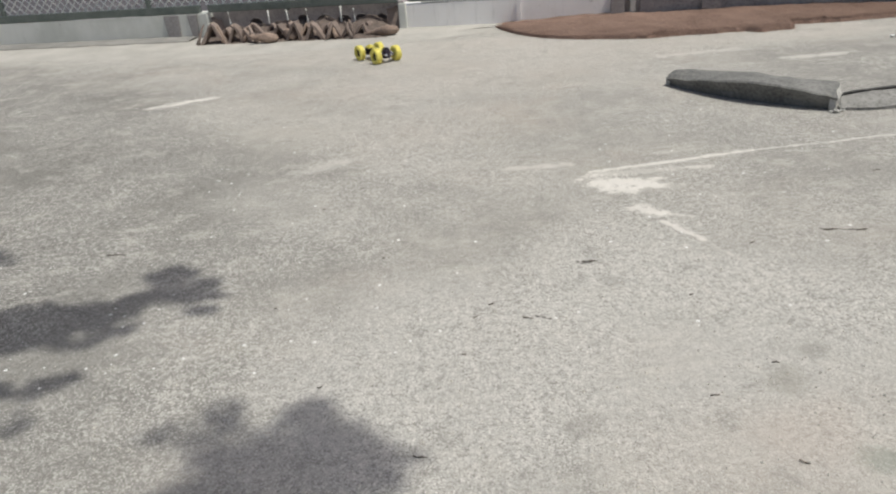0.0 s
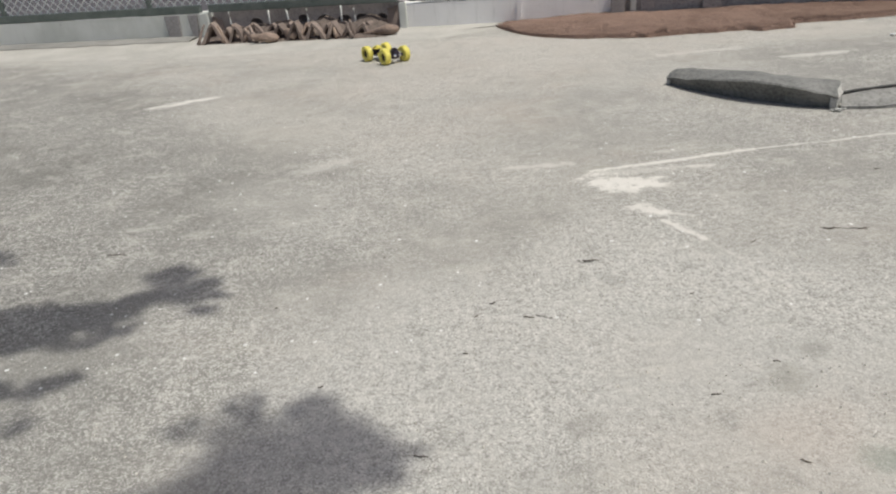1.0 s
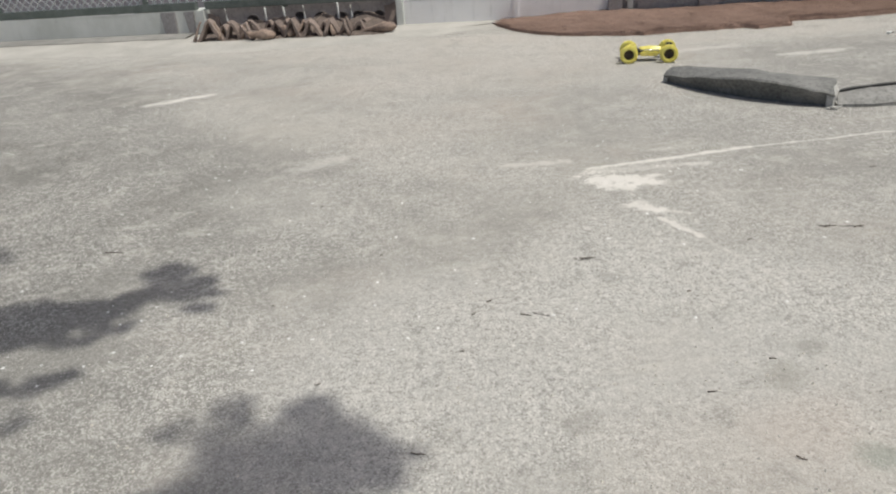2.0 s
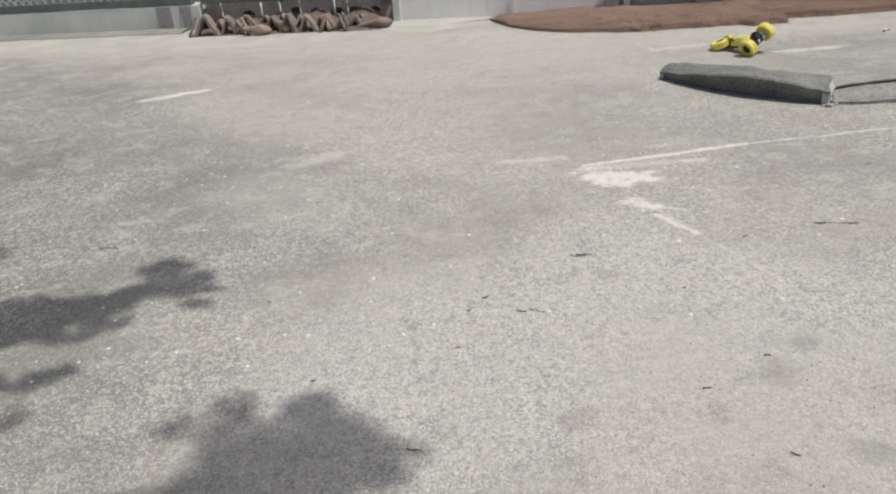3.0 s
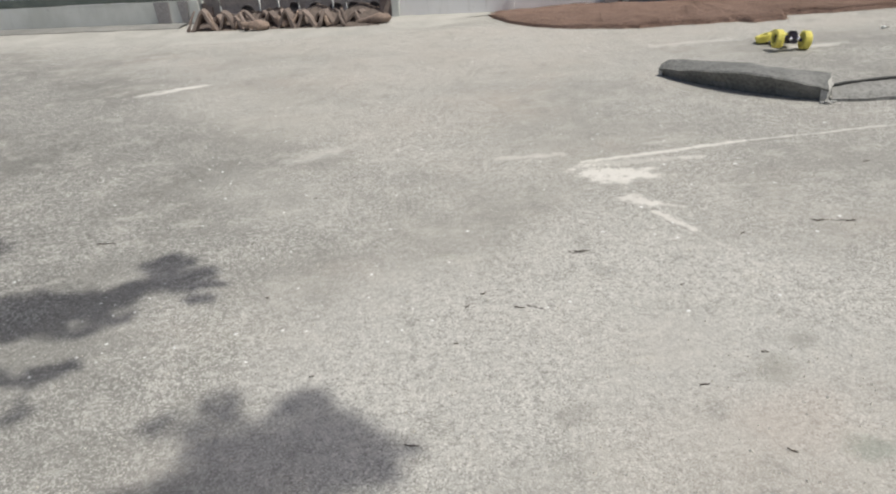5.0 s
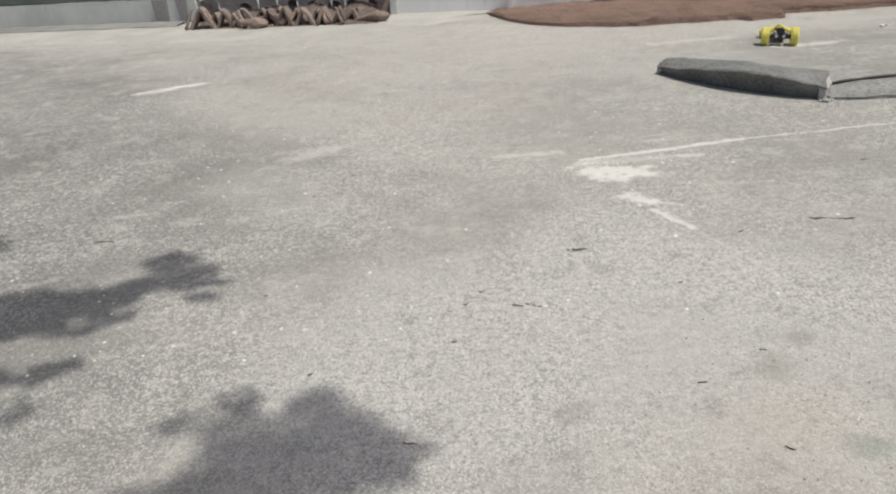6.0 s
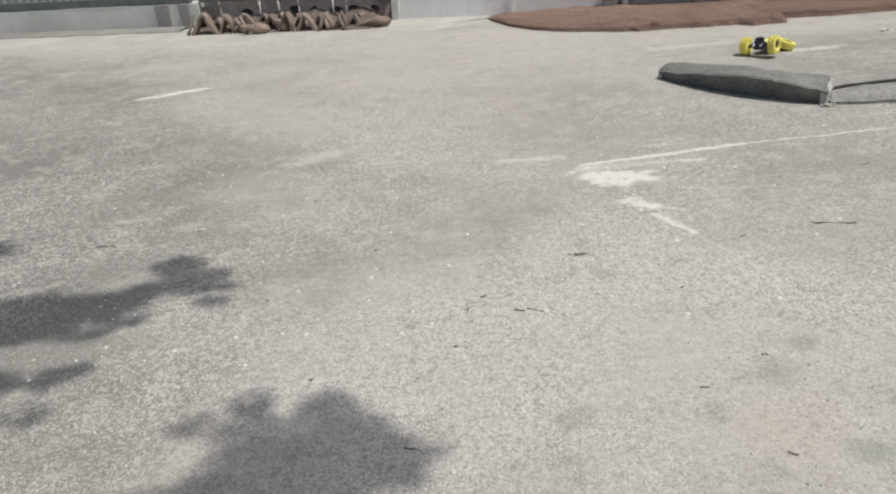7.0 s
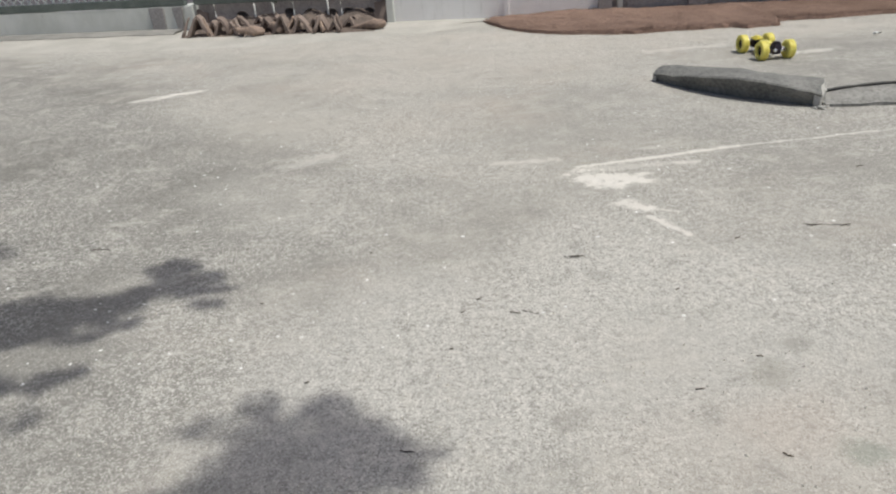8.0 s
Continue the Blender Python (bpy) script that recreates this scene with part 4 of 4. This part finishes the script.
for s in (-1, 1):
    bm = bmesh.new()
    tube(bm, [(-0.07, s * 0.030, 0.012), (0, s * 0.038, 0.018), (0.07, s * 0.030, 0.012)], [0.004, 0.004, 0.004], 8)
    part("side_bar", bm, CHROME, spine, "chrome side bar", smooth=True)


def shell(x0, x1):
    """A ribbed shell plate: arched, with a raised spine and cut-outs."""
    bm = bmesh.new()
    nx, ny = 12, 10
    top_v, low_v = [], []
    for i in range(nx + 1):
        s = i / nx
        x = x0 + (x1 - x0) * s
        w = 0.026 + 0.014 * math.sin(math.pi * s) ** 0.7
        h = 0.020 + 0.012 * math.sin(math.pi * (0.15 + 0.7 * s))
        ra, rb = [], []
        for j in range(ny + 1):
            a = -1 + 2 * j / ny
            z = h * (1 - abs(a) ** 2.4) + (0.006 if abs(a) < 0.25 else 0) - 0.030 * max(0, abs(a) - 0.72)
            ra.append(bm.verts.new((x, a * w, z)))
            rb.append(bm.verts.new((x, a * (w - 0.003), z - 0.004)))
        top_v.append(ra)
        low_v.append(rb)
    for g, flip in ((top_v, 0), (low_v, 1)):
        for i in range(nx):
            for j in range(ny):
                bm.faces.new((g[i][j], g[i + 1][j], g[i + 1][j + 1], g[i][j + 1]))
    for i in range(nx):
        for j in (0, ny):
            bm.faces.new((top_v[i][j], top_v[i + 1][j], low_v[i + 1][j], low_v[i][j]))
    for i in (0, nx):
        for j in range(ny):
            bm.faces.new((top_v[i][j], top_v[i][j + 1], low_v[i][j + 1], low_v[i][j]))
    return bm


part("shell", shell(-0.058, 0.080), SHELL, car, "ribbed yellow plastic shell", smooth=True)
for s in (-1, 1):
    bm = bmesh.new()
    box(bm, -0.050, 0.060, s * 0.036 - 0.007, s * 0.036 + 0.007, -0.022, 0.006, bevel=0.004)
    for x in (-0.034, 0.004, 0.042):
        box(bm, x - 0.008, x + 0.008, s * 0.036 - 0.010, s * 0.036 + 0.010, -0.016, 0.001, bevel=0.002)
    part("side_skirt", bm, SHELL, car, "yellow plastic side skirt")


def axle_unit(name):
    """Gearbox, cross axle, bumper bar and two lamps' housings; +X is outward."""
    bm = bmesh.new()
    box(bm, -0.030, 0.028, -0.032, 0.032, -0.024, 0.026, bevel=0.008)
    box(bm, -0.012, 0.012, -TRACK + 0.02, TRACK - 0.02, -0.011, 0.011, bevel=0.004)
    box(bm, 0.020, 0.036, -0.050, 0.050, -0.006, 0.010, bevel=0.004)
    box(bm, 0.016, 0.030, -0.022, 0.022, 0.010, 0.034, bevel=0.005)
    u = part(name, bm, DARK, car, "dark violet plastic axle housing")
    for s in (-1, 1):
        bm = bmesh.new()
        lathe(bm, [(0.010, 0.0), (0.011, 0.006), (0.008, 0.010), (0.0001, 0.011)], 14, Matrix.Translation((0.034, s * 0.022, 0.004)) @ pose(0, 0, 0, 0, 0, -90))
        part("lamp_rim", bm, CHROME, u, "chrome lamp rim", smooth=True)
        bm = bmesh.new()
        tube(bm, [(0.0, s * 0.030, 0.020), (0.012, s * 0.048, 0.014), (0.0, s * 0.062, 0.004)], [0.0045, 0.0045, 0.0045], 8)
        part("spring", bm, CHROME, u, "chrome spring", smooth=True)
    return u


front_axle = axle_unit("axle_housing")
rear_axle = new("axle_housing", front_axle.data)
rear_axle.parent = car
rear_axle["label"] = front_axle["label"]
for piece in front_axle.children:
    c = new(piece.name.split(".")[0], piece.data)
    c.parent = rear_axle
    c["label"] = piece["label"]
bm = bmesh.new()
box(bm, -0.050, 0.020, -0.030, 0.030, 0.026, 0.040, bevel=0.005)
box(bm, -0.040, 0.004, -0.018, 0.018, 0.038, 0.050, bevel=0.005)
part("bonnet_plate", bm, SHELL, rear_axle, "stepped yellow plastic bonnet")

bm = bmesh.new()
box(bm, -0.020, 0.020, -0.027, 0.027, 0.024, 0.046, bevel=0.007)
for y in (-0.012, 0.0, 0.012):
    box(bm, -0.016, 0.023, y - 0.003, y + 0.003, 0.042, 0.052, bevel=0.0015)
part("engine_block", bm, DARK, front_axle, "finned dark violet engine block")


# ---- how things move ----
# seconds, x, y, heading, front roll, rear roll, rear fold, lift, wheel turn
CAR = (
    (0.0, -0.42, 5.41, -56, 0, 0, 0, 0, 0),
    (0.3, -0.67, 5.52, -56, 0, 0, 0, 0, -150),
    (0.5, -0.80, 5.57, -56, 0, 0, 0, 0, -250),
    (0.65, -0.79, 5.57, -56, 0, 0, 0, 0, -260),
    (0.8, -0.64, 5.53, -55, 0, 0, 0, 0, -170),
    (1.0, -0.36, 5.34, -54, 0, 0, 0, 0, 80),
    (1.2, -0.09, 5.12, -49, 0, 0, 0, 0, 370),
    (1.3, 0.05, 5.02, -44, 0, 0, 0, 0, 540),
    (1.4, 0.19, 4.91, -37, 0, 0, 0, 0, 700),
    (1.5, 0.35, 4.82, -29, 0, 0, 0, 0, 870),
    (1.6, 0.55, 4.73, -17, 0, 0, 0, 0, 1070),
    (1.7, 0.76, 4.66, -10, 0, 0, 0, 0, 1280),
    (2.0, 1.42, 4.56, -14, 0, 0, 0, 0, 1920),
    (2.25, 1.86, 4.50, -34, 2, 0, 20, 0, 2340),
    (2.5, 2.02, 4.47, -76, 8, 0, 70, 0, 2490),
    (2.8, 2.04, 4.46, -109, 17, 0, 74, 0, 2500),
    (2.9, 2.04, 4.48, -93, 22, 0, 74, 0, 2510),
    (3.0, 2.03, 4.50, -67, 28, 0, 74, 0, 2520),
    (3.1, 2.03, 4.50, -46, 22, 0, 74, 0, 2530),
    (3.2, 2.02, 4.50, -27, 7, 0, 74, 0, 2540),
    (3.3, 2.07, 4.48, -24, 0, 0, 74, 0.006, 2550),
    (3.5, 2.12, 4.47, -21, 0, 0, 74, 0.008, 2560),
    (4.0, 2.15, 4.46, -21, 0, 0, 74, 0.008, 2570),
    (4.3, 2.16, 4.44, -20, -2, 0, 74, 0.010, 2580),
    (4.4, 2.18, 4.42, -20, -5, 0, 74, 0.012, 2590),
    (4.5, 2.20, 4.41, -24, -9, 0, 74, 0.018, 2610),
    (4.6, 2.25, 4.40, -47, -12, 0, 74, 0.018, 2640),
    (4.7, 2.27, 4.41, -62, -12, 0, 74, 0.018, 2660),
    (4.9, 2.28, 4.44, -84, -8, 0, 74, 0.010, 2690),
    (5.1, 2.30, 4.48, -100, -4, 0, 74, 0, 2710),
    (5.4, 2.31, 4.53, -111, 0, 0, 74, 0, 2740),
    (5.8, 2.32, 4.57, -114, 0, 0, 74, 0, 2770),
    (6.0, 2.33, 4.57, -114, 0, 0, 74, 0, 2780),
    (6.2, 2.32, 4.54, -116, 0, 0, 74, 0, 2790),
    (6.3, 2.18, 4.38, -136, 9, 0, 74, 0.0, 2800),
    (6.5, 2.16, 4.36, -150, 11, 0, 74, 0.0, 2810),
    (7.0, 2.17, 4.40, -138, 8, 0, 74, 0.0, 2820),
    (7.3, 2.22, 4.50, -128, 0, 0, 74, 0, 2830),
    (7.4, 2.20, 4.51, -115, 4, 0, 74, 0, 2840),
    (7.5, 2.16, 4.51, -108, 13, 0, 85, 0, 2850),
    (7.6, 2.15, 4.47, -94, 20, 0, 55, 0, 2860),
    (7.7, 2.15, 4.41, -83, 5, 0, 8, 0, 2870),
    (7.8, 2.17, 4.40, -85, 0, 0, 0, 0, 2880),
    (8.0, 2.19, 4.40, -87, 0, 0, 0, 0, 2890),
)
# seconds, drift of the shade of the far, near and side boughs along x, and of the last two along y (metres)
SWAY = (
    (0.0, 0.0, 0.0, 0.0, 0.0), (0.5, 0.01, 0.0, 0.01, 0.0), (1.0, 0.0, 0.0, 0.045, 0.015), (1.5, 0.0, -0.004, 0.02, 0.0), (2.2, 0.0, 0.01, 0.03, 0.0),
    (3.0, 0.005, 0.017, 0.043, -0.004), (3.5, 0.01, 0.012, 0.068, -0.008), (4.0, 0.0, 0.0, -0.005, -0.004), (4.5, 0.01, -0.003, -0.002, -0.007), (5.3, 0.025, 0.02, 0.03, -0.01),
    (6.0, 0.032, 0.04, 0.064, -0.015), (6.5, 0.028, 0.022, 0.082, 0.006), (7.0, 0.055, 0.06, 0.092, -0.011), (7.5, 0.03, 0.012, 0.088, -0.007), (8.0, 0.056, 0.068, 0.125, -0.01),
)


def sway(b, x, y, z, sx, sy):
    """The pose of a bough, turned at its root so that the shade of its tip drifts by sx, sy."""
    r = shade_point(x, y, z) - BASE - Vector(b.location)
    kx, ky = SUN.x / SUN.z, SUN.y / SUN.z
    dip = Vector((r.z + kx * r.x, ky * r.x))
    swing = Vector((-r.y, r.x))
    det = dip.x * swing.y - swing.x * dip.y
    by, bz = (sx * swing.y - swing.x * sy) / det, (dip.x * sy - dip.y * sx) / det
    return Matrix.Translation(b.location) @ pose(0, 0, 0, 0, math.degrees(by), math.degrees(bz))


def motions():
    rows = {k: [] for k in ("car", "front", "rear", "fl", "fr", "rl", "rr")}
    for t, x, y, heading, roll, rear_roll, fold, lift, spin in CAR:
        fold_k = fold / 90
        # the folded end sinks until its flat wheels lie on the ground
        drop = (WHEEL_R - WHEEL_W / 2 - 0.002) * fold_k
        front_z = WHEEL_R + lift + TRACK * math.sin(radians(abs(roll))) * 0.85
        rear_z = WHEEL_R - drop + 0.012 * math.sin(radians(fold * 2))
        pitch = math.degrees(math.asin((rear_z - front_z) / (2 * BASE_X)))
        rows["car"].append((t, pose(x, y, (front_z + rear_z) / 2, 0, pitch, heading)))
        front = pose(BASE_X, 0, 0, roll)
        rear = pose(-BASE_X, 0, 0, -rear_roll)
        rows["front"].append((t, front))
        rows["rear"].append((t, rear @ pose(0, 0, 0, 0, 0, 180)))
        turn = pose(0, 0, 0, 0, spin)
        for key, base, f in (("f", front, 0), ("r", rear, fold)):
            out = TRACK + (FOLDED - TRACK) * f / 90
            rows[key + "l"].append((t, base @ pose(0, out, 0, f) @ turn))
            rows[key + "r"].append((t, base @ pose(0, -out, 0, -f) @ pose(0, 0, 0, 0, 0, 180) @ turn.inverted()))
    walk(car, rows["car"])
    walk(front_axle, rows["front"])
    walk(rear_axle, rows["rear"])
    for key, w in wheels.items():
        walk(w, dense(rows[key], key))
    for b, x, y, z, i, j in ((bough_far, -0.9, 1.85, 3.4, 1, 0), (bough_low, -1.05, 1.42, 3.3, 1, 0), (bough_back, -1.6, 2.22, 3.6, 1, 0), (bough_near, -0.3, 1.12, 4.3, 2, 4), (bough_side, -0.55, 1.2, 4.1, 3, 4)):
        walk(b, [(r[0], sway(b, x, y, z, r[i], r[j] if j else 0.0)) for r in SWAY])


def dense(rows, key):
    """Wheel rows close enough that none turns by 90 degrees or more."""
    out = []
    for (t0, m0), (t1, m1), a, b in zip(rows, rows[1:], CAR, CAR[1:]):
        steps = max(1, math.ceil(abs(b[8] - a[8]) / 80))
        for k in range(steps):
            s = k / steps
            mix = [p + (q - p) * s for p, q in zip(a, b)]
            front = key[0] == "f"
            base = pose(BASE_X, 0, 0, mix[4]) if front else pose(-BASE_X, 0, 0, -mix[5])
            f = 0 if front else mix[6]
            out_y = TRACK + (FOLDED - TRACK) * f / 90
            if key[1] == "l":
                m = base @ pose(0, out_y, 0, f) @ pose(0, 0, 0, 0, mix[8])
            else:
                m = base @ pose(0, -out_y, 0, -f) @ pose(0, 0, 0, 0, 0, 180) @ pose(0, 0, 0, 0, -mix[8])
            out.append((t0 + (t1 - t0) * s, m))
    out.append(rows[-1])
    return out


motions()
